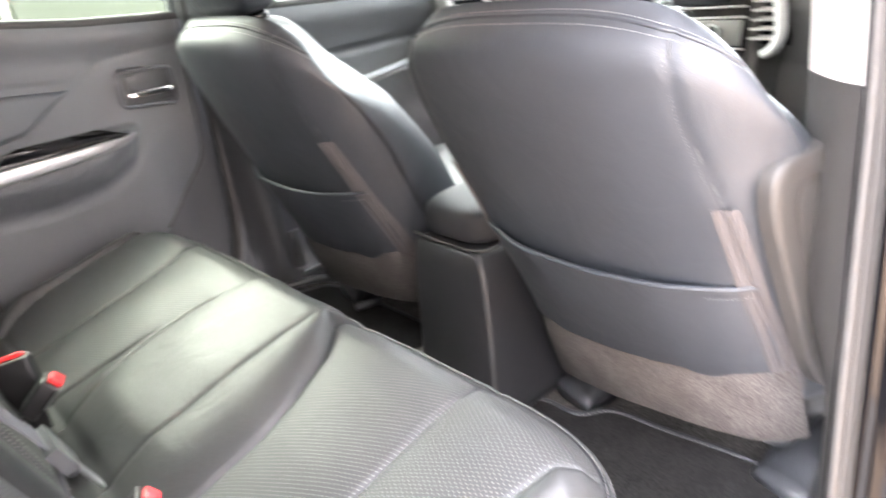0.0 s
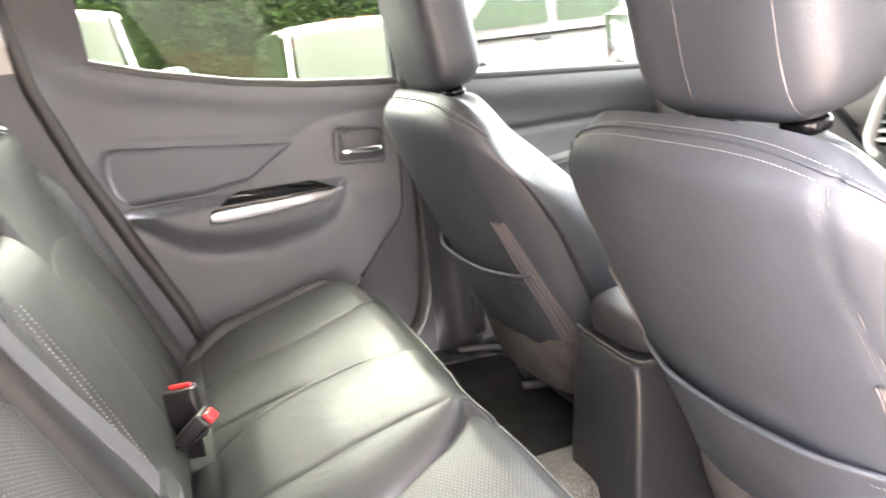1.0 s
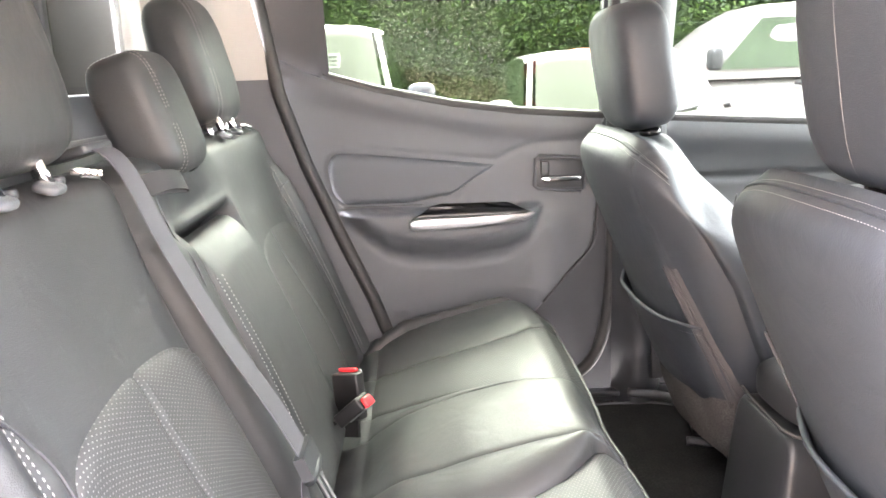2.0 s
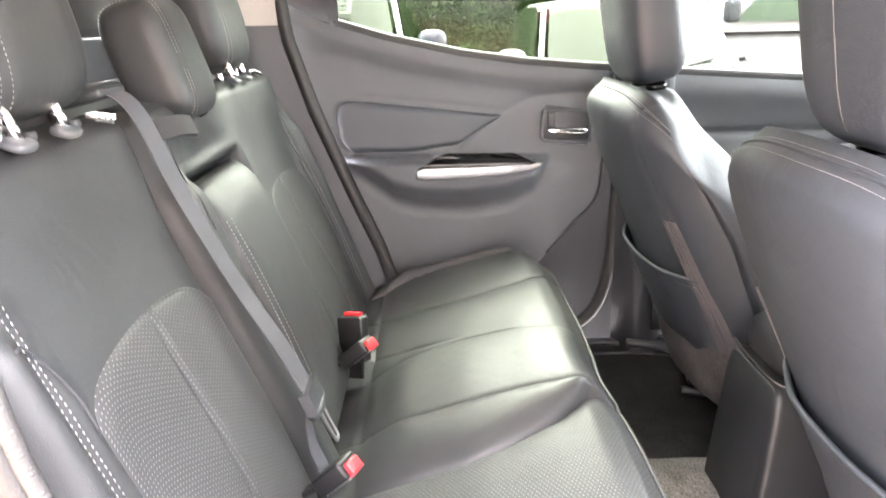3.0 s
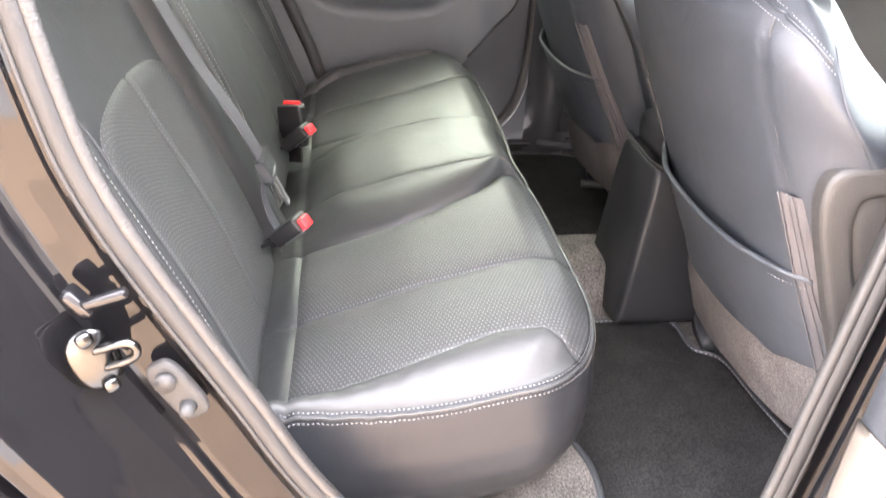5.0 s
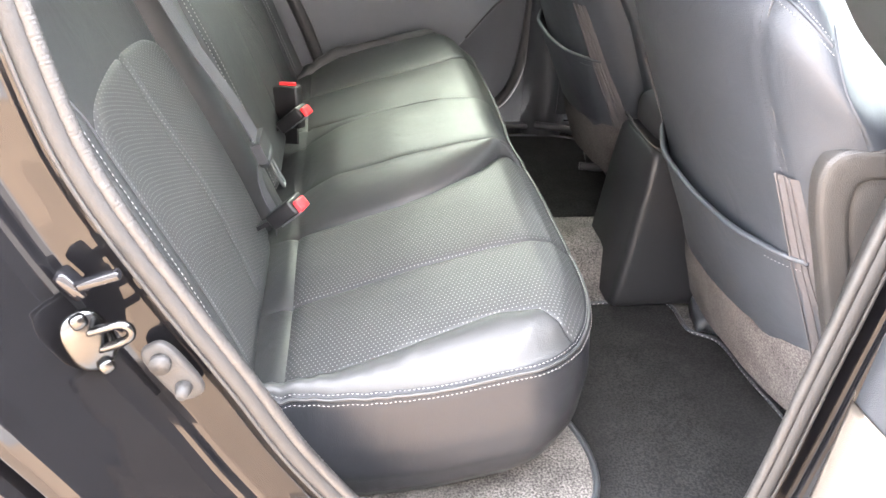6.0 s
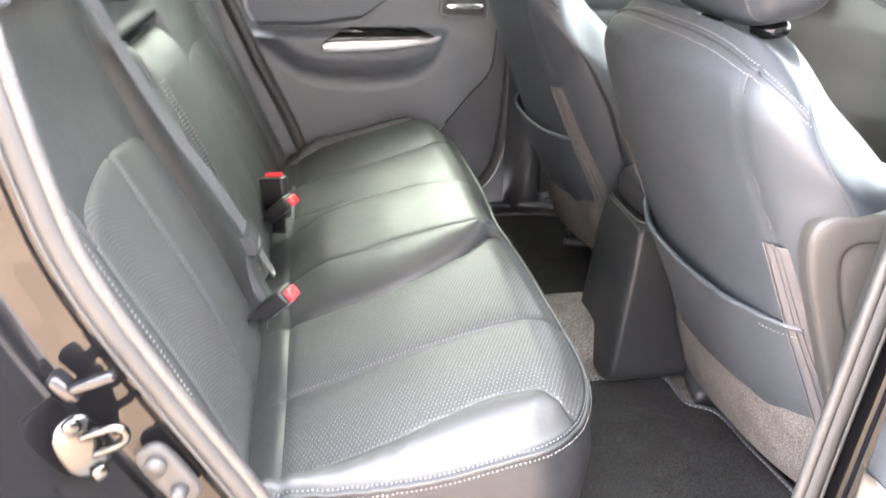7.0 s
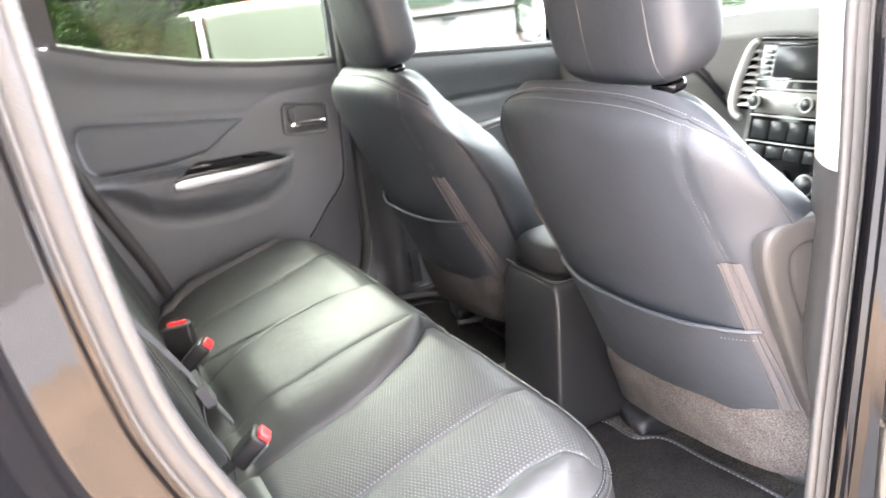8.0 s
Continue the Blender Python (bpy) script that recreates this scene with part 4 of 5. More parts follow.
part("vent_surround", tube([(1.388, 0.488, 1.258), (1.388, 0.482, 1.215), (1.390, 0.492, 1.170), (1.390, 0.56, 1.166), (1.390, 0.628, 1.170), (1.390, 0.634, 1.215), (1.388, 0.628, 1.258), (1.388, 0.56, 1.262)], 0.009, 8, None, True), BRIGHT, pv, "bright silver vent surround")
for i in range(5):
    part("slat", box(1.388, 0.56, 1.187 + 0.014 * i, 0.014, 0.13, 0.003, 0.001), STEEL, pv)
# ---- far side: rear door ----
BELT_X, BELT_Z = (-0.12, 0.00, 0.047, 0.15, 0.33, 0.48, 0.632, 0.80, 1.00, 1.45), (1.47, 1.405, 1.388, 1.357, 1.317, 1.295, 1.281, 1.268, 1.254, 1.225)


def belt_z(x):
    return interp(x, BELT_X, BELT_Z)


door = tagged(new("door_1"), "closed rear door with moulded dark grey trim and a padded insert", "car door", "", "structure")


def insert_top(x):
    return interp(x, (0.03, 0.07, 0.163, 0.279, 0.40, 0.43, 0.462, 0.505, 0.56, 0.75), (1.224, 1.224, 1.214, 1.200, 1.186, 1.184, 1.200, 1.216, 1.222, 1.228))


def insert_left(x, z):
    """The rounded rear end of the padded insert."""
    v = min(1.0, max(0.0, (z - 1.093) / (insert_top(x) - 1.093)))
    c = max(0.0, (abs(2 * v - 1) - 0.2) / 0.8)
    return 0.020 + 0.018 * (1 - v) + 0.042 * (1 - math.sqrt(max(0.0, 1 - c * c)))


def rear_edge(z):
    return interp(z, (0.55, 0.80, 0.86, 1.00, 1.20, 1.36, 1.60), (0.26, 0.155, 0.135, 0.075, -0.005, -0.055, -0.09))


def arm_low(x):
    return interp(x, (0.05, 0.10, 0.16, 0.22, 0.34, 0.44, 0.50, 0.54), (1.085, 1.045, 1.000, 0.982, 0.975, 0.988, 1.020, 1.07))


def crease_z(x):
    return interp(x, (0.45, 0.534, 0.60, 0.645, 0.664, 0.672, 0.68, 0.80), (0.74, 0.834, 0.905, 0.950, 0.99, 1.08, 1.25, 2.0))


def door_y(x, z):
    """How far the inner face of the door stands from the middle of the cab."""
    y = 0.725
    m = smooth01((x + 0.02) / 0.10) * smooth01((0.545 - x) / 0.05)
    up = smooth01((1.085 - z) / 0.012)
    lo = arm_low(x)
    dn = smooth01((z - lo + 0.042) / 0.084)
    y -= 0.052 * m * up * dn
    y -= 0.016 * smooth01((lo - z) / 0.05) * smooth01((z - 0.60) / 0.1) * smooth01((0.64 - x) / 0.1)
    y += 0.050 * smooth01((crease_z(x) - z) / 0.012) * smooth01((x - 0.45) / 0.05)
    y -= 0.016 * gauss(z - belt_z(x) + 0.02, 0.035)
    t = insert_top(x)
    y += 0.003 * gauss(z - t - 0.006, 0.008) * smooth01((x - 0.06) / 0.03) * smooth01((0.75 - x) / 0.05)
    y += 0.006 * smooth01((t - z) / 0.012) * smooth01((z - 1.09) / 0.01) * smooth01((x - insert_left(x, z) + 0.008) / 0.010) * smooth01((0.325 + 0.95 * (z - 1.093) - x) / 0.02)
    y += 0.03 * smooth01((z - belt_z(x) - 0.005) / 0.03)
    return y + 0.0008 * noise.noise((x * 9, z * 9, 5))


def trim_f(u, v):
    z = 0.56 + (1.0) * v
    x0 = rear_edge(z)
    x = x0 + (0.80 - x0) * u
    top = belt_z(x)
    z = 0.56 + (top - 0.56) * v
    x0 = rear_edge(z)
    x = x0 + (0.80 - x0) * u
    z = 0.56 + (belt_z(x) - 0.56) * v
    return Vector((x, door_y(x, z), z))


def cut(bm, keep):
    """Takes out the faces whose middle does not suit keep(x, z)."""
    bmesh.ops.delete(bm, geom=[f for f in bm.faces if not keep(f.calc_center_median())], context="FACES")
    return bm


def below_crease(p):
    return p.x > 0.46 and p.z < crease_z(p.x) - 0.004


part("trim_panel", cut(grid(trim_f, 150, 150), lambda p: not below_crease(p)), DOORPL, door, "moulded dark grey plastic trim")
part("lower_trim", cut(grid(trim_f, 150, 150), below_crease), DARKPL, door, "black plastic below the crease")
part("outer_skin", grid(lambda u, v: Vector((-0.12 + 0.95 * u, 0.83 + 0.03 * math.sin(v * 3), 0.45 + (belt_z(-0.12 + 0.95 * u) - 0.45) * v)), 30, 20), PAINT, door)


def insert_f(u, v):
    """The soft padded insert above the armrest."""
    corner = 1 - math.sqrt(max(0.0, 1 - max(0.0, (abs(2 * v - 1) - 0.5) / 0.5) ** 2))
    x0 = insert_left(0.07, 1.093 + (insert_top(0.07) - 1.093) * v)
    xr = 0.318 + 0.12 * v - 0.012 * corner
    x = x0 + (xr - x0) * u
    lo, hi = 1.093 + 0.014 * smooth01((x - 0.2) / 0.12), insert_top(x) - 0.003
    z = lo + (hi - lo) * v
    e = min(min(u, 1 - u) * 0.33, min(v, 1 - v) * 0.10)
    c = math.sqrt(max(0, 1 - (1 - min(1, e / 0.016)) ** 2))
    return Vector((x, 0.734 - 0.017 * c, z))


part("padded_insert", grid(insert_f, 70, 40), SOFTPL, door, "padded charcoal insert")


def arm_face(x, z):
    return Vector((x, door_y(x, z), z))


# grab recess, its silver trim and the handle
def cup(u, v):
    x = 0.222 + 0.285 * u
    hi = interp(u, (0, 0.10, 0.24, 0.8, 1.0), (1.064, 1.078, 1.090, 1.088, 1.070))
    lo = interp(u, (0, 0.3, 1.0), (1.060, 1.062, 1.068))
    z = lo + (hi - lo) * v
    e = math.sqrt(max(0, min(u * 8, (1 - u) * 8, 1)))
    return Vector((x, door_y(x, z) - 0.003 - 0.001 * e, z))


part("grab_recess", cap(joined(grid(cup, 40, 10), grid(lambda u, v: cup(u, v) + Vector((0, 0.012, 0)), 40, 10))), PIANO, door, "gloss black grab recess")


def silver_f(u, v):
    x = 0.215 + 0.300 * u
    w = interp(u, (0, 0.06, 0.25, 0.8, 0.95, 1.0), (0.016, 0.029, 0.030, 0.023, 0.015, 0.006))
    zc = interp(u, (0, 0.5, 0.9, 1), (1.049, 1.052, 1.059, 1.068))
    a = v * 2 * math.pi
    return Vector((x, 0.668 + 0.020 * max(0, u - 0.75) - 0.006 * math.copysign(abs(math.cos(a)) ** 0.35, math.cos(a)), zc + w / 2 * math.copysign(abs(math.sin(a)) ** 0.5, math.sin(a))))


part("grab_trim", cap(grid(silver_f, 50, 16, cv=True)), SILVER, door, "satin silver grab trim")
bez = part("handle_bezel", tube([Vector((x, 0.713, z)) for x, z in ((0.518, 1.124), (0.521, 1.188), (0.528, 1.196), (0.628, 1.186), (0.637, 1.178), (0.636, 1.114), (0.628, 1.107), (0.526, 1.117))], 0.0040, 8, None, True), DOORPL, door, "moulded handle bezel")
part("recess", box(0.578, 0.7235, 1.151, 0.112, 0.006, 0.070, 0.002), DARKPL, bez, "dark handle recess")
part("lever", pillow((0.580, 0.708, 1.140), (0.098, 0.014, 0.014), 4, None, 12), CHROME, bez, "chrome door lever")
part("lever_pivot", box(0.542, 0.713, 1.166, 0.020, 0.012, 0.034, 0.003), DARKPL, bez)
part("armrest_seam", tube([arm_face(x, 1.0895) - Vector((0, 0.001, 0)) for x in np.linspace(0.06, 0.25, 30)], 0.0015, 5), DARKPL, door)
part("crease_line", tube([arm_face(x, z) - Vector((0, 0.001, 0)) for x, z in ((0.535, 0.836), (0.60, 0.907), (0.645, 0.951), (0.664, 0.992), (0.672, 1.08), (0.676, 1.2))], 0.0040, 6, 40), RUBBER, door)
part("belt_seal", tube([Vector((x, 0.739, belt_z(x) + 0.006)) for x in np.linspace(0.03, 0.74, 50)], 0.012, 10), GREYSEAL, door, "black rubber window seal")
part("speaker_grille", pillow((0.21, 0.722, 0.90), (0.10, 0.012, 0.035), 4, pose(0, 0, 0, 0, 12, 0), 10), DOORPL, door)

win = tagged(new("window_1"), "lightly tinted rear door window with a dark frame", "window", "", "structure")
for pts, wd in (([(0.035, 0.745, 1.38), (0.030, 0.735, 1.50), (0.028, 0.70, 1.66)], 0.020), ([(0.690, 0.745, 1.27), (0.690, 0.735, 1.45), (0.688, 0.70, 1.66)], 0.020)):
    part("window_frame", strip(pts, (1, 0, 0), wd, 0.03, 12), DARKPL, win)
part("pane", joined(grid(lambda u, v: Vector((0.03 + 0.66 * u, 0.752 - 0.055 * v, belt_z(0.03 + 0.66 * u) - 0.03 + (1.67 - belt_z(0.03 + 0.66 * u) + 0.03) * v)), 12, 4),
                    grid(lambda u, v: Vector((0.03 + 0.66 * u, 0.756 - 0.055 * v, belt_z(0.03 + 0.66 * u) - 0.03 + (1.67 - belt_z(0.03 + 0.66 * u) + 0.03) * v)), 12, 4)), TINTGLASS, win, "tinted glass")
# the dark corner of the door frame behind the glass
CORNER = lambda u, v: Vector((rear_edge(1.39 + 0.27 * v) - 0.004 + (0.046 - rear_edge(1.39 + 0.27 * v) + 0.004) * u, 0.728 - 0.05 * v + (0.004 * math.sin(u * 3)), (1.392 + 0.03 * (1 - u)) * (1 - v) + 1.67 * v))
part("frame_corner", joined(grid(CORNER, 10, 12), grid(lambda u, v: CORNER(u, v) + Vector((0, 0.012, 0)), 10, 12)), DARKPL, win, "black frame corner")

# door seals, pillars and rear corner trim on the far side
far_line = [Vector((rear_edge(z) - 0.012, 0.700, z)) for z in np.linspace(0.60, 1.66, 60)]
flat_thing("trim_1", tube(far_line, 0.016, 10), GREYSEAL, "black rubber door seal on the far side", "door seal", "structure")


def cpillar(z0, z1, sgn):
    def f(u, v):
        z = z0 + (z1 - z0) * v
        x = rear_edge(z) - 0.02 - 0.26 * u
        return Vector((x, sgn * (0.702 - 0.05 * smooth01((z - 1.3) / 0.4) - 0.10 * u * u), z))
    return grid(f, 14, 20)


flat_thing("pillar_1", cpillar(0.55, 1.395, 1), DOORPL, "dark grey lower pillar trim behind the far door", "pillar trim", "structure")
flat_thing("pillar_2", joined(cpillar(1.395, 1.70, 1)), PILLARPL, "pale beige upper pillar trim behind the far door", "pillar trim", "structure")
flat_thing("pillar_3", cpillar(1.395, 1.70, -1), PILLARPL, "pale beige upper pillar trim behind the open door", "pillar trim", "structure")

# rear wall of the cab and its window
back = tagged(new("wall_rear"), "dark grey trim at the back of the cab", "cab wall", "", "structure")
part("panel", box(-0.335, 0, 0.95, 0.03, 1.36, 0.86, 0.006), DOORPL, back)
part("header", box(-0.335, 0, 1.655, 0.03, 1.30, 0.10, 0.01), LINER, back)
for y in (-0.60, 0.60):
    part("corner_panel", box(-0.335, y, 1.49, 0.03, 0.14, 0.24, 0.006), LINER, back)
for y in (-0.18, 0.18):
    part("window_bar", box(-0.335, y, 1.49, 0.02, 0.022, 0.24, 0.004), DARKPL, back)
part("pane", grid(lambda u, v: Vector((-0.338, -0.54 + 1.08 * u, 1.36 + 0.26 * v)), 4, 2), GLASS, back, "clear rear glass")

# a hard canopy over the load bed, seen through the rear window
canopy = thing("bed_canopy", "grey hard canopy over the load bed with a framed side window", "canopy")


def canopy_side(y, name):
    side = part(name, joined(box(-1.20, y, 1.14, 1.56, 0.03, 0.30, 0.006), box(-1.20, y, 1.68, 1.56, 0.03, 0.12, 0.006), box(-0.49, y, 1.455, 0.14, 0.03, 0.33, 0.004), box(-1.91, y, 1.455, 0.14, 0.03, 0.33, 0.004)), GREYPL, canopy)
    part("window_bar", box(-1.20, y, 1.50, 1.28, 0.018, 0.022, 0.004), DARKPL, side)
    part("pane", box(-1.20, y, 1.455, 1.28, 0.006, 0.33, 0), GLASS, side, "clear side pane")


canopy_side(0.72, "left_wall")
canopy_side(-0.72, "right_wall")
part("roof", box(-1.20, 0, 1.755, 1.58, 1.47, 0.03, 0.008), GREYPL, canopy)
part("tailgate", box(-1.995, 0, 1.36, 0.03, 1.47, 0.80, 0.008), GREYPL, canopy)
part("bed_floor", box(-1.20, 0, 0.97, 1.58, 1.47, 0.03, 0.004), DARKPL, canopy)

# far front door and B pillar
flat_thing("pillar_4", joined(
    grid(lambda u, v: Vector((0.70 + 0.125 * u, 0.690 - 0.055 * math.sin(math.pi * u) ** 0.7 - 0.06 * smooth01((v - 0.6) / 0.4), 0.58 + 1.10 * v)), 12, 30)), DARKPL, "dark grey pillar trim between the far doors", "pillar trim", "structure")
flat_thing("trim_2", tube([Vector((0.30, 0.700, 0.622)), Vector((0.48, 0.700, 0.622)), Vector((0.60, 0.702, 0.640)), Vector((0.665, 0.703, 0.700)), Vector((0.695, 0.705, 0.82)), Vector((0.703, 0.705, 1.0)), Vector((0.70, 0.70, 1.35)), Vector((0.695, 0.66, 1.68))], 0.015, 10, 80), GREYSEAL, "black rubber seal on the far middle pillar", "door seal", "structure")
flat_thing("trim_5", joined(box(0.62, 0.676, 0.604, 0.66, 0.030, 0.014, 0.004), box(0.62, 0.696, 0.588, 0.66, 0.020, 0.030, 0.004)), DARKPL, "dark grey sill strip below the far doors", "sill trim", "structure")
fbelt = thing("far_seat_belt", "dark webbing belt hanging down the far pillar", "seat belt")
part("webbing", strip([(0.765, 0.645, 1.55), (0.775, 0.640, 1.2), (0.80, 0.64, 0.75)], (1, 0, 0), 0.047, 0.0014, 20), WEB, fbelt)
part("anchor", box(0.80, 0.64, 0.70, 0.03, 0.012, 0.10, 0.004), DARKPL, fbelt)
fdoor = tagged(new("door_2"), "closed front passenger door with blue-grey lit trim", "car door", "", "structure")


def fdoor_f(u, v):
    x = 0.83 + 0.95 * u
    z = 0.60 + (belt_z(x) - 0.60) * v
    y = 0.725 - 0.05 * gauss(z - 0.98, 0.07) - 0.015 * gauss(z - belt_z(x) + 0.03, 0.04) + 0.012 * gauss(z - 1.125, 0.008)
    return Vector((x, y, z))


part("trim_panel", grid(fdoor_f, 40, 80), DOORPL, fdoor)
part("grab_trim", tube([(1.02, 0.672, 1.04), (1.15, 0.665, 1.055), (1.30, 0.672, 1.07)], 0.012, 8, 14), SILVER, fdoor, "satin silver grab trim")
part("belt_seal", tube([Vector((x, 0.739, belt_z(x) + 0.006)) for x in np.linspace(0.84, 1.7, 30)], 0.012, 8), GREYSEAL, fdoor)
part("outer_skin", grid(lambda u, v: Vector((0.83 + 0.95 * u, 0.83, 0.45 + (belt_z(0.83 + 0.95 * u) - 0.45) * v)), 10, 10), PAINT, fdoor)
fw = tagged(new("window_2"), "clear front passenger window", "window", "", "structure")
part("pane", joined(grid(lambda u, v: Vector((0.83 + 0.80 * u, 0.756 - 0.06 * v, belt_z(0.83 + 0.80 * u) - 0.03 + 0.42 * v)), 10, 4),
                    grid(lambda u, v: Vector((0.83 + 0.80 * u, 0.760 - 0.06 * v, belt_z(0.83 + 0.80 * u) - 0.03 + 0.42 * v)), 10, 4)), GLASS, fw, "clear glass")
ndoor = tagged(new("door_4"), "closed driver's door with moulded dark grey trim", "car door", "", "structure")
part("trim_panel", grid(lambda u, v: Vector((fdoor_f(u, v).x, -fdoor_f(u, v).y, fdoor_f(u, v).z)), 40, 60), DOORPL, ndoor)
part("outer_skin", grid(lambda u, v: Vector((0.83 + 0.95 * u, -0.83, 0.45 + (belt_z(0.83 + 0.95 * u) - 0.45) * v)), 10, 10), PAINT, ndoor)
nw = tagged(new("window_4"), "clear driver's door window", "window", "", "structure")
part("pane", joined(grid(lambda u, v: Vector((0.83 + 0.80 * u, -0.756 + 0.06 * v, belt_z(0.83 + 0.80 * u) - 0.03 + 0.42 * v)), 10, 4),
                    grid(lambda u, v: Vector((0.83 + 0.80 * u, -0.760 + 0.06 * v, belt_z(0.83 + 0.80 * u) - 0.03 + 0.42 * v)), 10, 4)), GLASS, nw, "clear glass")
mirror = thing("wing_mirror", "black wing mirror outside the far front window", "mirror")
part("housing", pillow((1.49, 0.93, 1.31), (0.10, 0.20, 0.17), 4, None, 16), PAINT, mirror)
part("glass", box(1.442, 0.93, 1.31, 0.006, 0.17, 0.135, 0.002), CHROME, mirror, "mirror glass")
part("arm", tube([(1.51, 0.78, 1.25), (1.50, 0.88, 1.27)], 0.03, 8), PAINT, mirror)
shield_w = tagged(new("window_3"), "clear windscreen above the dashboard", "window", "", "structure")
part("pane", joined(grid(lambda u, v: Vector((2.02 - 0.62 * v - 0.10 * (2 * u - 1) ** 2, -0.70 + 1.4 * u, 1.16 + 0.49 * v)), 16, 8), grid(lambda u, v: Vector((2.026 - 0.62 * v - 0.10 * (2 * u - 1) ** 2, -0.70 + 1.4 * u, 1.162 + 0.49 * v)), 16, 8)), SCREENGLASS, shield_w, "tinted glass")
for sg in (-1, 1):
    flat_thing("pillar_5" if sg < 0 else "pillar_6", strip([(1.90, sg * 0.73, 1.15), (1.60, sg * 0.70, 1.45), (1.36, sg * 0.64, 1.68)], (0, 1, 0.3), 0.06, 0.06, 14), LINER, "pale beige windscreen pillar trim", "pillar trim", "structure")

# ---- near side: the open doorway ----
SEAL = [(-0.020, 1.62), (-0.016, 1.50), (-0.012, 1.40), (-0.008, 1.327), (-0.003, 1.27), (0.005, 1.21), (0.016, 1.155), (0.039, 1.092), (0.078, 1.008), (0.117, 0.928), (0.160, 0.836), (0.224, 0.732), (0.285, 0.655), (0.345, 0.612), (0.42, 0.603), (0.54, 0.603), (0.620, 0.615), (0.656, 0.665), (0.671, 0.760), (0.682, 0.90), (0.692, 1.02), (0.704, 1.18), (0.703, 1.32), (0.695, 1.45), (0.68, 1.60)]
SY = -0.722
ring_pts = catmull([(x, SY + (0.045 if z > 1.55 else 0), z) for x, z in SEAL], 260)


def outward(i):
    d = ring_pts[min(i + 2, 260)] - ring_pts[max(i - 2, 0)]
    return Vector((d.z, 0, -d.x)).normalized()


def side_of(i):
    o = outward(i)
    c = Vector((0.37, 0, 1.1)) - ring_pts[i]
    c.y = 0
    return -o if o.dot(c) > 0 else o


JAMB = ((-0.002, 0.010), (0.004, 0.004), (0.008, -0.004), (0.012, -0.010), (0.016, -0.009), (0.020, -0.006), (0.038, -0.006), (0.056, -0.007), (0.061, -0.010), (0.065, -0.016), (0.070, -0.019), (0.078, -0.026), (0.092, -0.044), (0.106, -0.062), (0.118, -0.078), (0.126, -0.088), (0.134, -0.093), (0.144, -0.094), (0.150, -0.088), (0.153, -0.074), (0.158, -0.072), (0.162, -0.088), (0.170, -0.096), (0.20, -0.100), (0.28, -0.105), (0.36, -0.100))


def jamb(u, v):
    i = min(round(u * 260), 260)
    k = min(int(v * (len(JAMB) - 1)), len(JAMB) - 2)
    t = v * (len(JAMB) - 1) - k
    o = JAMB[k][0] * (1 - t) + JAMB[k + 1][0] * t
    y = JAMB[k][1] * (1 - t) + JAMB[k + 1][1] * t
    z = ring_pts[i].z
    front = smooth01((ring_pts[i].x - 0.5) / 0.15)
    o *= 1 - 0.45 * front
    wob = 0.0014 * noise.noise((ring_pts[i].x * 9, z * 9, v * 2)) + 0.0005 * noise.noise((ring_pts[i].x * 30, z * 30, v * 6))
    return ring_pts[i] + side_of(i) * o + Vector((0, y + wob, 0))


frame_ob = tagged(new("door_frame"), "gloss black painted body round the open rear doorway", "door frame", "", "structure")
part("painted_jamb", grid(jamb, 260, 150), PAINT, frame_ob)
seal = flat_thing("trim_3", tube([p + Vector((0, -0.003, 0)) + side_of(i) * 0.003 for i, p in enumerate(ring_pts)], 0.0088, 14), RUBBER, "dark rubber weather strip with a ribbed bead round the open doorway", "door seal", "structure")
bead_line = catmull([p + Vector((0, -0.001, 0)) + side_of(i) * -0.0075 for i, p in enumerate(ring_pts)][::4], 1400)
part("ribbed_bead", tube(bead_line, lambda t: 0.0062 + 0.00028 * math.sin(t * 2750) * (0.6 + 0.4 * math.sin(t * 611)), 10), GREYSEAL, seal, "darker ribbed inner bead")
part("lip", tube([p + Vector((0, -0.010, 0)) + side_of(i) * 0.0105 for i, p in enumerate(ring_pts)], 0.0022, 8), RUBBER, seal)


def inner(u, v):
    """Plastic trim from the seal inwards."""
    i = min(round(u * 260), 260)
    return ring_pts[i] + side_of(i) * (0.004 + 0.06 * v) + Vector((0, 0.012 + (0.075 - 0.045 * smooth01((1.0 - ring_pts[i].z) / 0.15)) * v ** 0.7, 0))


def inner_run(i0, i1):
    return grid(lambda u, v: inner((i0 + (i1 - i0) * u) / 260, v), max(4, i1 - i0), 8)


iz = [i for i in range(261) if ring_pts[i].x > 0.5 and ring_pts[i].z > 1.185][0]
ib = [i for i in range(261) if ring_pts[i].x > 0.60][0]
flat_thing("pillar_7", inner_run(ib, iz), SHIELDPL, "grey lower trim of the middle pillar beside the open door", "pillar trim", "structure")
flat_thing("pillar_8", inner_run(iz, 260), PILLARPL, "pale beige upper trim of the middle pillar", "pillar trim", "structure")
it = [i for i in range(261) if ring_pts[i].z < 1.40][0]
flat_thing("trim_4", inner_run(it, ib), DARKPL, "black plastic trim along the sill and the wheel arch", "sill trim", "structure")
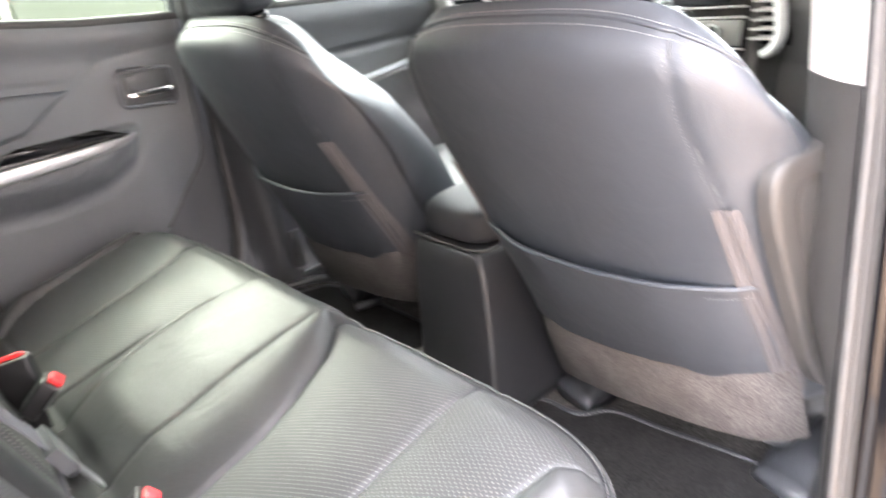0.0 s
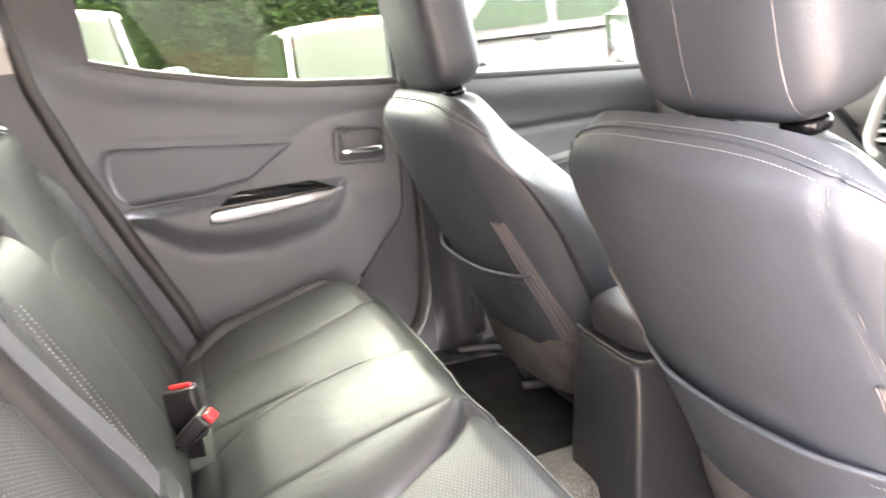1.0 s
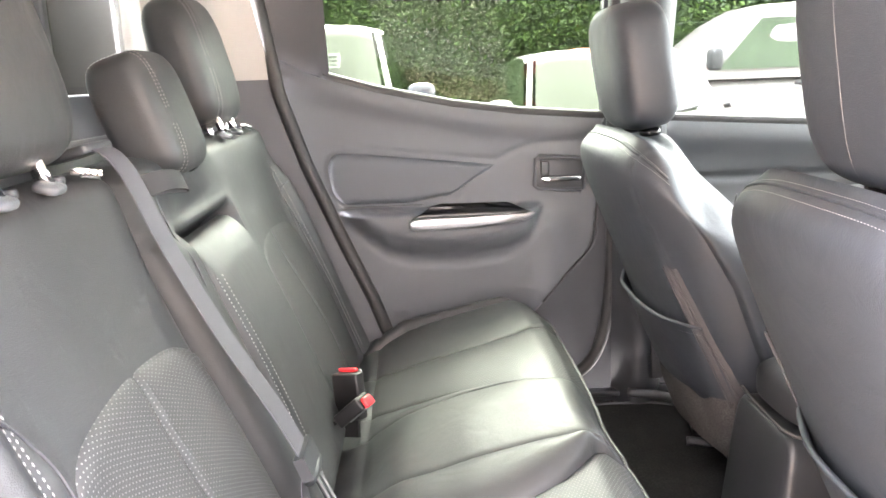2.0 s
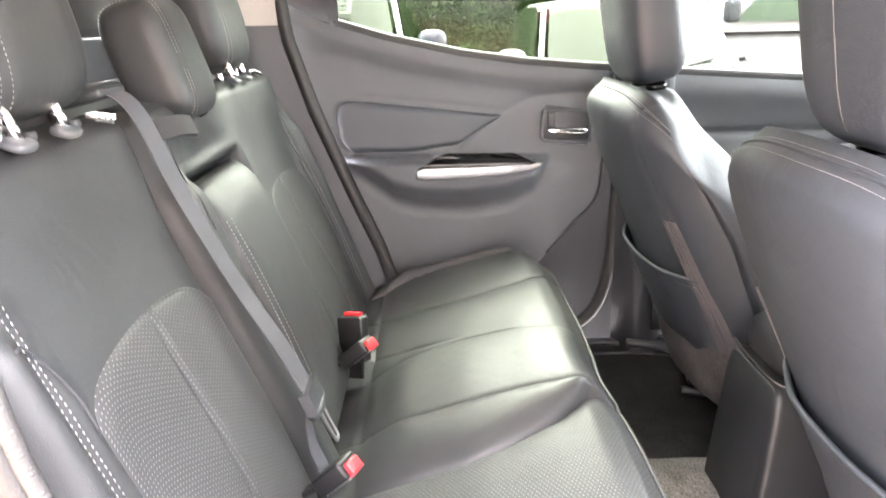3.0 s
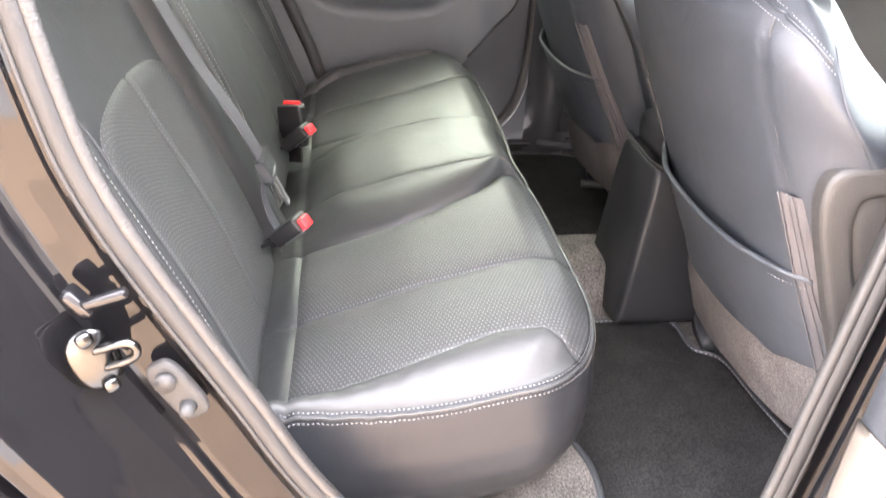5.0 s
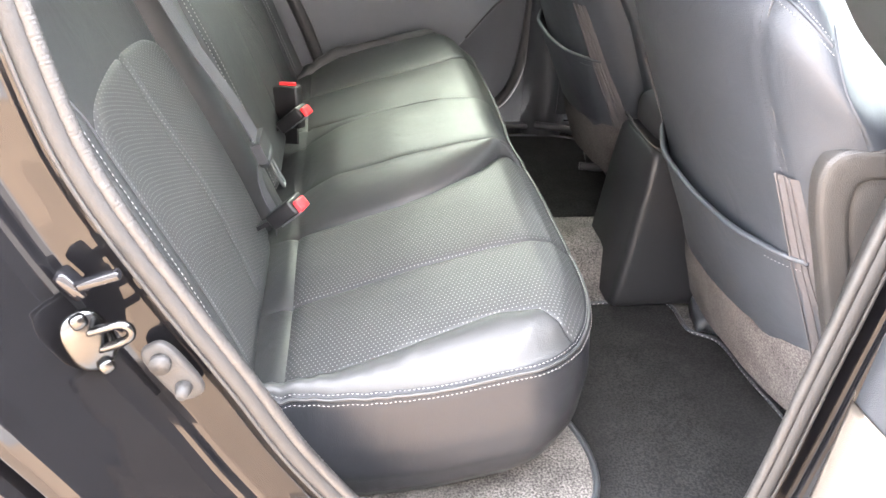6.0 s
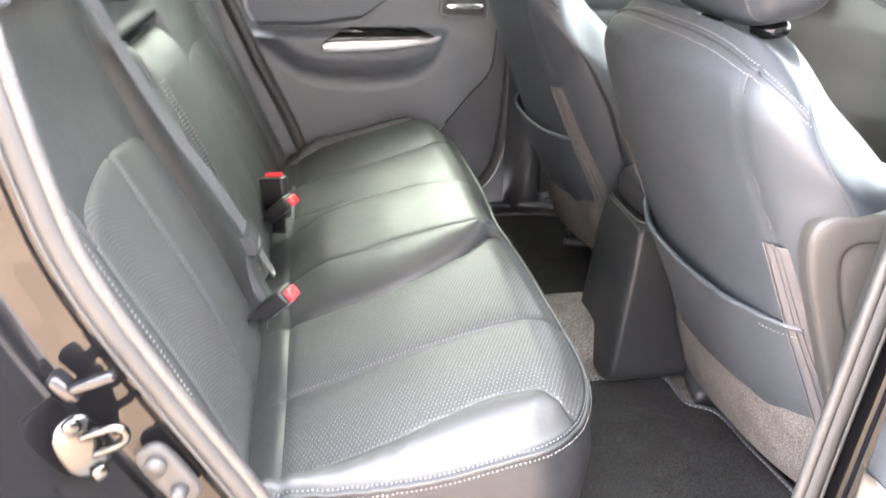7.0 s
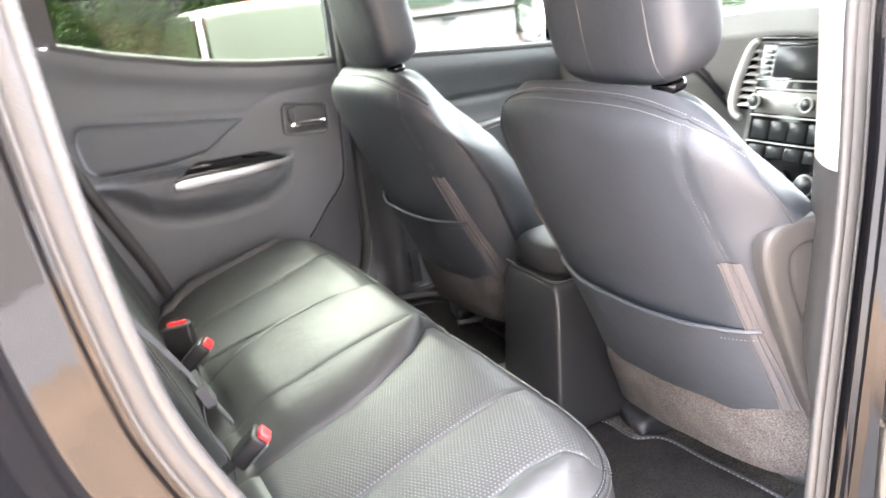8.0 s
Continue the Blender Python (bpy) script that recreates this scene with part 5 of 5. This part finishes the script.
# roof rail over the doorway and the outer side of the body
flat_thing("trim_6", grid(lambda u, v: Vector((-0.35 + 2.0 * u, -0.70 + 0.11 * v, 1.60 + 0.06 * v)), 20, 4), LINER, "pale beige headliner edge above the open doorway", "headliner edge", "structure")
flat_thing("trim_7", grid(lambda u, v: Vector((-0.35 + 2.0 * u, 0.70 - 0.11 * v, 1.63 + 0.03 * v)), 20, 4), LINER, "pale beige headliner edge above the far doors", "headliner edge", "structure")
flat_thing("wall_right", joined(
    grid(lambda u, v: Vector((-0.35 + 2.1 * u, -0.70 - 0.06 * v, 1.60 + 0.02 * v)), 20, 2),
    grid(lambda u, v: Vector((-0.35 + 2.1 * u, -0.76 + 0.12 * v, 1.62 + 0.13 * v)), 20, 4)), PAINT, "gloss black roof rail above the open doorway", "car body", "structure")
flat_thing("wall_left", joined(
    grid(lambda u, v: Vector((-0.35 + 2.1 * u, 0.70 + 0.06 * v, 1.63 + 0.02 * v)), 20, 2),
    grid(lambda u, v: Vector((-0.35 + 2.1 * u, 0.76 - 0.12 * v, 1.65 + 0.10 * v)), 20, 4)), PAINT, "gloss black roof rail above the far doors", "car body", "structure")
flat_thing("wall_front", grid(lambda u, v: Vector((1.95 + 0.05 * v, -0.75 + 1.5 * u, 0.5 + 0.68 * v)), 10, 6), DARKPL, "dark bulkhead behind the dashboard", "cab wall", "structure")

# striker, bump stop and bolts on the jamb
striker = thing("door_striker", "bright zinc door striker loop on a bolted plate", "door striker")
SC = Vector((0.008, -0.757, 1.010))
sm = pose(0, 0, 0, 0, -14, 36)
part("plate", joined(pillow(SC, (0.038, 0.014, 0.060), 2.6, sm, 16)), ZINC, striker)
for dz in (-0.026, 0.026):
    part("bolt", pillow(SC + sm @ Vector((0, -0.007, dz)), (0.013, 0.008, 0.013), 3, sm, 10), ZINC, striker)
part("loop", tube([SC + sm @ Vector(q) for q in ((0.002, -0.004, 0.010), (0.013, -0.014, 0.013), (0.023, -0.023, 0.015), (0.027, -0.026, 0.009), (0.024, -0.024, 0.000), (0.014, -0.015, -0.006), (0.003, -0.004, -0.010))], 0.0038, 10, 40), ZINC, striker, "bent steel loop")
stop = thing("bump_stop", "grey rubber bump stop with two screws on the jamb", "bump stop")
TC = Vector((0.063, -0.741, 0.962))
tm = pose(0, 0, 0, 0, -28, 0)
part("base", pillow(TC, (0.030, 0.012, 0.066), 3.5, tm, 14), RUBBER, stop)
part("screw", joined(tube([TC + tm @ Vector((0, -0.004, 0.016)), TC + tm @ Vector((0, -0.012, 0.016))], 0.009, 14)), RUBBER, stop)
part("peg", tube([TC + tm @ Vector((0, -0.004, -0.016)), TC + tm @ Vector((0, -0.018, -0.016))], lambda t: 0.008 - 0.003 * t, 14), RUBBER, stop)
latch = thing("child_lock_clip", "black moulded plastic clip on the painted jamb", "clip")
LC = Vector((0.002, -0.747, 1.058))
part("body", joined(box(*LC, 0.012, 0.018, 0.028, 0.004, pose(0, 0, 0, 0, -35, 0)), box(*(LC + Vector((0.022, -0.006, 0.006))), 0.036, 0.010, 0.009, 0.003, pose(0, 0, 0, 0, -18, 0))), PIANO, latch)
bung = thing("jamb_bung", "white plastic plug in the door jamb", "plug")
part("plug", joined(pillow((0.80, -0.775, 0.780), (0.018, 0.02, 0.030), 3, None, 10), pillow((0.80, -0.782, 0.803), (0.020, 0.018, 0.012), 2.5, None, 8)), WHITECAR, bung)
# the open rear door, swung out on the middle pillar
odoor = tagged(new("door_3"), "open rear door swung wide, its painted edge towards the doorway", "car door", "", "structure")
DM = Matrix.Translation((0.70, -0.80, 0)) @ pose(0, 0, 0, 0, 0, 4)
part("outer_skin", box(*(DM @ Vector((0.045, -0.47, 0.92))), 0.06, 0.94, 0.80, 0.02, pose(0, 0, 0, 0, 0, 4)), PAINT, odoor)


def odoor_f(u, v):
    y = -0.94 * u
    z = 0.54 + 0.76 * v
    e = min(u * 0.94, (1 - u) * 0.94, v * 0.76, (1 - v) * 0.76)
    bulge = 0.03 * math.sqrt(max(0, 1 - (1 - min(1, e / 0.035)) ** 2)) + 0.03 * gauss(z - 1.02, 0.07) * smooth01((u - 0.3) / 0.1)
    return DM @ Vector((-0.035 - bulge, y, z))


part("trim_panel", cap(joined(grid(odoor_f, 50, 50), grid(lambda u, v: DM @ Vector((0.02, -0.94 * u, 0.54 + 0.76 * v)), 4, 4))), DARKPL, odoor, "moulded black trim")
part("hinge_end", cap(joined(grid(lambda u, v: odoor_f(0.008 + 0.23 * u, 0.02 + 0.54 * v) + Vector((-0.004 * math.sqrt(max(0.0, 1 - (2 * u - 1) ** 4)), 0, 0)), 16, 40), grid(lambda u, v: odoor_f(0.008 + 0.23 * u, 0.02 + 0.54 * v) + Vector((0.004, 0, 0)), 16, 40))), WARMPL, odoor, "pale warm grey end of the door by its hinges")


# ---- mats and clutter on the floor ----
mat_ob = thing("floor_mat", "black carpet floor mat with a pale stitched border", "floor mat")
ML = catmull([(0.44, -0.63, 0), (0.60, -0.63, 0), (0.80, -0.625, 0), (0.872, -0.595, 0), (0.868, -0.52, 0), (0.858, -0.40, 0), (0.848, -0.29, 0), (0.815, -0.245, 0), (0.812, -0.185, 0), (0.798, -0.155, 0), (0.755, -0.150, 0), (0.70, -0.152, 0), (0.60, -0.155, 0), (0.44, -0.16, 0), (0.38, -0.18, 0), (0.37, -0.38, 0), (0.38, -0.58, 0), (0.44, -0.63, 0)], 170)


def mat_f(u, v):
    p = ML[min(round(u * 170), 170)]
    c = Vector((0.62, -0.38, 0))
    q = c.lerp(p, v)
    return Vector((q.x, q.y, floor_z(q.x, q.y) + 0.010 + 0.003 * noise.noise((q.x * 6, q.y * 6, 1)) + 0.02 * smooth01((q.x - 0.80) / 0.1)))


def mat_all(u, v):
    if v < 0.94:
        return mat_f(u, v / 0.94)
    p = mat_f(u, 1.0)
    return p - Vector((0, 0, 0.008 * (v - 0.94) / 0.06))


part("carpet_top", grid(mat_all, 170, 50), MAT, mat_ob)
part("binding", tube([mat_f(i / 170, 1.0) + Vector((0, 0, 0.001)) for i in range(171)], 0.0042, 8), DARKPL, mat_ob)
part("stitching", stitches([mat_f(i / 170, 0.985) + Vector((0, 0, 0.0025)) for i in range(171)], 0.006, 0.003, 0.0011), THREAD, mat_ob, "pale stitched border")
far_mat = thing("floor_mat", "black carpet floor mat in the far footwell", "floor mat")
FL = catmull([(0.30, 0.135, 0), (0.55, 0.130, 0), (0.80, 0.135, 0), (0.86, 0.17, 0), (0.865, 0.36, 0), (0.86, 0.56, 0), (0.80, 0.635, 0), (0.55, 0.645, 0), (0.30, 0.64, 0), (0.26, 0.40, 0), (0.30, 0.135, 0)], 120)


def far_f(u, v):
    p = Vector((0.56, 0.39, 0)).lerp(FL[min(round(u * 120), 120)], v)
    return Vector((p.x, p.y, floor_z(p.x, p.y) + 0.010 + 0.002 * noise.noise((p.x * 6, p.y * 6, 2))))


part("carpet_top", grid(far_f, 120, 24), MAT, far_mat)
part("binding", tube([far_f(i / 120, 1.0) for i in range(121)], 0.0042, 8), DARKPL, far_mat)
under = thing("foot_carpet", "grey looped carpet piece under the bench with a bound edge", "carpet")
UL = catmull([(0.16, -0.665, 0), (0.40, -0.66, 0), (0.52, -0.62, 0), (0.545, -0.52, 0), (0.50, -0.42, 0), (0.36, -0.36, 0), (0.16, -0.36, 0), (0.12, -0.5, 0), (0.16, -0.665, 0)], 100)


def under_f(u, v):
    p = Vector((0.32, -0.52, 0)).lerp(UL[min(round(u * 100), 100)], v)
    return Vector((p.x, p.y, floor_z(p.x, p.y) + 0.022 + 0.002 * noise.noise((p.x * 9, p.y * 9, 3))))


part("carpet_top", grid(under_f, 100, 30), CARPET, under)
part("binding", tube([under_f(i / 100, 1.0) for i in range(101)], 0.005, 8), DARKPL, under)
wire = thing("far_seat_bracket", "bare steel seat bracket with a bent bar on the floor", "bracket")
part("bar", tube([(0.72, 0.60, 0.635), (0.80, 0.55, 0.64), (0.86, 0.45, 0.635), (0.84, 0.36, 0.625), (0.78, 0.37, 0.622)], 0.010, 10, 40), DARKPL, wire)
part("pin", tube([(0.81, 0.69, 0.60), (0.81, 0.69, 0.635)], 0.004, 8), CHROME, wire)

# ---- outside ----
# slabs out of view, added so that the black jamb reflects a tan band
flat_thing("pavement", sharpen(joined(*[box(-2.1 + 1.24 * i, -1.81 - 0.84 * j, 0.012, 1.234, 0.834, 0.03, 0.006) for i in range(5) for j in range(3)])), SLAB, "unseen tan sandstone slabs beside the car, added to reflect in the door jamb", "paving", "structure")
flat_thing("ground", grid(lambda u, v: Vector((-400 + 800 * u, -400 + 800 * v, 0)), 4, 4), GRAVEL, "pale grey fine gravel yard reaching to the horizon", "ground", "structure")


def leaves(n, seed, x0, x1, y0, depth, z1, size):
    rnd = random.Random(seed)
    vs, fs = [], []
    for _ in range(n):
        x, z = rnd.uniform(x0, x1), rnd.uniform(0, z1)
        lump = noise.noise((x * 0.9, z * 0.9, 5)) * 0.35 + noise.noise((x * 2.7, z * 2.7, 8)) * 0.18
        y = y0 + lump + depth * rnd.random() ** 2
        c = Vector((x, y, z))
        d = Vector((rnd.uniform(-1, 1), rnd.uniform(-1, 0.1), rnd.uniform(-0.5, 1))).normalized()
        s = d.cross(Vector((rnd.uniform(-1, 1), rnd.uniform(-1, 1), rnd.uniform(-1, 1)))).normalized()
        l = size * rnd.uniform(0.6, 1.5)
        k = len(vs)
        nrm = d.cross(s) * l * 0.15
        vs += [c, c + d * l * 0.5 + s * l * 0.28 + nrm, c + d * l, c + d * l * 0.5 - s * l * 0.28 + nrm]
        fs.append((k, k + 1, k + 2, k + 3))
    me = bpy.data.meshes.new("leaves")
    me.from_pydata([tuple(v) for v in vs], [], fs)
    me.materials.append(LEAF)
    return me


hedge = tagged(new("hedge", leaves(190000, 3, -6, 11, 8.2, 0.9, 4.2, 0.062)), "tall dense green conifer hedge behind the parked cars", "hedge", "", "stuff")
part("hedge_core", grid(lambda u, v: Vector((-7.5 + 20 * u, 9.75 + 0.2 * noise.noise((u * 20, v * 5, 0)), 4.5 * v)), 60, 20), LEAF, hedge)


def car_front(cx, cy, w, roof, hood, bodymat, roofmat, name, label, mirror_mat, stripes=False):
    """A parked car with its nose towards us."""
    c = thing(name, label, "car", "parked cars", at=(0, 0, 0))
    hw = w / 2
    prof = ((-1.05, 0.30), (-1.10, 0.55), (-1.05, hood - 0.18), (-0.75, hood - 0.04), (0.0, hood + 0.06), (0.35, hood + 0.07), (1.2, hood + 0.11), (2.4, hood + 0.15), (2.75, hood + 0.02), (2.8, 0.35))

    def body(u, v):
        k = u * (len(prof) - 1)
        j = min(int(k), len(prof) - 2)
        t = k - j
        y = prof[j][0] * (1 - t) + prof[j + 1][0] * t
        z = prof[j][1] * (1 - t) + prof[j + 1][1] * t
        a = 2 * v - 1
        return Vector((cx + hw * a * (1 - 0.04 * abs(a)), cy + y + 0.25 * abs(a) ** 4 * (1 if y < 0 else 0), z - 0.12 * abs(a) ** 6))
    part("body", cap(grid(body, 64, 24)), bodymat, c)

    def cabin(u, v):
        a = 2 * v - 1
        t = u
        y = interp(t, (0, 0.25, 0.36, 0.75, 0.86, 1.0), (0.02, 0.62, 0.80, 2.1, 2.35, 2.75))
        z = interp(t, (0, 0.25, 0.36, 0.6, 0.75, 1.0), (hood + 0.05, roof - 0.05, roof - 0.005, roof, roof - 0.03, hood + 0.05))
        tum = 1 - 0.17 * (z - hood) / (roof - hood)
        return Vector((cx + hw * 0.97 * a * tum, cy + y + 0.22 * abs(a) ** 4 * (1 - t * 1.2 if t < 0.8 else 0), z - 0.05 * abs(a) ** 5))
    part("roof", grid(lambda u, v: cabin(0.26 + 0.56 * u, v), 30, 24), roofmat, c)
    part("windscreen", grid(lambda u, v: cabin(0.265 * u, 0.06 + 0.88 * v) + Vector((0, 0.0, 0.0)), 14, 20), CARGLASS, c, "pale reflecting windscreen")
    for v0, sg in ((0.0, -1), (1.0, 1)):
        part("pillar", tube([cabin(u, 0.03 if sg < 0 else 0.97) for u in np.linspace(0.0, 0.3, 12)], 0.022, 8), roofmat, c)
        def side(u, v, sg=sg):
            p = cabin(0.02 + 0.96 * u, 0.0 if sg < 0 else 1.0)
            base = Vector((cx + sg * hw * 0.97, p.y, hood + 0.02))
            return base.lerp(p, v)
        part("side_glass", grid(side, 24, 6), SIDEGLASS, c)
        mp = Vector((cx + sg * (hw + 0.10), cy + 0.35, hood + 0.17))
        m_ = part("mirror", pillow(mp, (0.20, 0.11, 0.14), 2.8, None, 14), mirror_mat, c)
        part("mirror_arm", tube([mp + Vector((-sg * 0.13, 0.05, -0.04)), mp], 0.02, 6), TYRE, m_)
        for yy in (-0.55, 1.95):
            wv = part("wheel", tube([(cx + sg * (hw - 0.10), cy + yy, 0.31), (cx + sg * (hw + 0.01), cy + yy, 0.31)], 0.31, 28), TYRE, c)
            part("rim", tube([(cx + sg * (hw - 0.02), cy + yy, 0.31), (cx + sg * (hw + 0.02), cy + yy, 0.31)], 0.20, 20), SILVER, wv)
        part("headlight", pillow((cx + sg * (hw - 0.22), cy - 1.0, hood - 0.25), (0.22, 0.12, 0.16), 2.5, None, 12), SILVER, c)
    for sg in (-0.6, 0.15):
        part("wiper", tube([cabin(0.005, 0.5 + sg * 0.35) - Vector((0, 0.01, -0.01)), cabin(0.05, 0.5 + sg * 0.35 + 0.28) - Vector((0, 0.012, -0.012))], 0.010, 6), TYRE, c)
    part("grille", box(cx, cy - 1.10, 0.55, w * 0.5, 0.04, 0.16, 0.02), TYRE, c)
    if stripes:
        for v0, v1 in ((0.28, 0.41), (0.45, 0.58)):
            part("roof_stripe", grid(lambda u, v: cabin(0.27 + 0.54 * u, v0 + (v1 - v0) * v) + Vector((0, 0, 0.006)), 30, 6), ORANGE, c, "orange-red roof stripe")
    return c


car_front(1.77, 4.2, 1.62, 1.56, 0.96, REDCAR, WHITECAR, "small_hatchback", "small red hatchback with a white roof and orange-red stripes", WHITECAR, True)
car_front(-0.69, 4.0, 1.75, 1.80, 1.11, WHITECAR, WHITECAR, "white_car", "white parked car with a paper in its windscreen", GREYCAR)


def suv():
    c = thing("silver_suv", "silver-white off-road car parked side-on before the hedge", "car", "parked cars")
    x0, yy = 1.86, 6.4

    def body(u, v):
        x = x0 + 4.5 * u
        z = interp(u, (0, 0.02, 0.22, 0.25, 0.95, 1.0), (0.80, 1.02, 1.14, 1.19, 1.20, 1.10))
        a = v * math.pi
        return Vector((x, yy + 0.9 - 0.9 * math.copysign(abs(math.cos(a)) ** 0.35, math.cos(a)) * (1 - 0.1 * abs(2 * u - 1) ** 6), 0.35 + (z - 0.35) * abs(math.sin(a)) ** 0.25))
    part("body", cap(grid(body, 50, 40)), SILVERCAR, c)

    def cabin(u, v):
        x = interp(u, (0, 0.2, 0.3, 0.9, 1.0), (x0 + 0.95, x0 + 1.65, x0 + 1.95, x0 + 4.2, x0 + 4.4))
        z = interp(u, (0, 0.2, 0.3, 0.6, 0.92, 1.0), (1.17, 1.68, 1.82, 1.86, 1.82, 1.19))
        a = v * math.pi
        return Vector((x, yy + 0.9 - (0.86 - 0.13 * abs(math.sin(a))) * math.copysign(abs(math.cos(a)) ** 0.3, math.cos(a)), 1.15 + (z - 1.15) * abs(math.sin(a)) ** 0.3))
    part("cabin", grid(cabin, 50, 40), SILVERCAR, c)
    for a, b, cc, d in ((1.35, 2.30, 1.80, 2.30), (2.42, 3.20, 2.42, 3.20), (3.32, 4.05, 3.32, 3.95)):
        part("side_glass", grid(lambda u, v: Vector((x0 + (a + (b - a) * u) * (1 - v) + (cc + (d - cc) * u) * v, yy - 0.005 + 0.11 * v, 1.24 + 0.44 * v)), 8, 8), SIDEGLASS, c, "dark side window with a green reflection in its colour")
    m_ = part("mirror", pillow((x0 + 1.25, yy - 0.15, 1.33), (0.13, 0.18, 0.20), 3.5, None, 14), TYRE, c)
    part("mirror_glass", box(x0 + 1.215, yy - 0.16, 1.33, 0.01, 0.14, 0.15, 0.004), SILVER, m_)
    for x in (2.20, 3.25):
        part("door_handle", pillow((x0 + x, yy - 0.02, 1.10), (0.19, 0.05, 0.05), 3, None, 10), TYRE, c)
    c.scale = (1, 1, 1.09)
    for x in (0.85, 3.55):
        wv = part("wheel", tube([(x0 + x, yy - 0.02, 0.38), (x0 + x, yy + 0.22, 0.38)], 0.38, 30), TYRE, c)
        part("rim", tube([(x0 + x, yy - 0.03, 0.38), (x0 + x, yy + 0.02, 0.38)], 0.24, 20), SILVER, wv)


suv()
note = thing("windscreen_notice", "pale paper notice inside the white car's windscreen", "notice")
part("sheet", box(-0.36, 4.28, 1.52, 0.20, 0.004, 0.13, 0, pose(0, 0, 0, -38, 0, 0)), PAPER, note)
for i in range(3):
    part("text_bar", box(-0.36, 4.272 + 0.018 * (i - 1), 1.522 + 0.028 * (i - 1), 0.15, 0.004, 0.008, 0, pose(0, 0, 0, -38, 0, 0)), INK, note)
# an unseen stuccoed house wall behind the doorway, added to cut near-side sky light
house = thing("house", "unseen house with warm tan rendered walls, added beside the yard to block sky light", "house")
part("wall", box(0, -5.8, 2.9, 22, 0.3, 5.8, 0.01), STUCCO, house)
part("roof", box(0, -6.6, 6.35, 22.6, 3.4, 0.25, 0.02, pose(0, 0, 0, -32, 0, 0)), TYRE, house)
part("gutter", tube([(-11.2, -5.3, 5.75), (11.2, -5.3, 5.75)], 0.06, 10), TYRE, house)
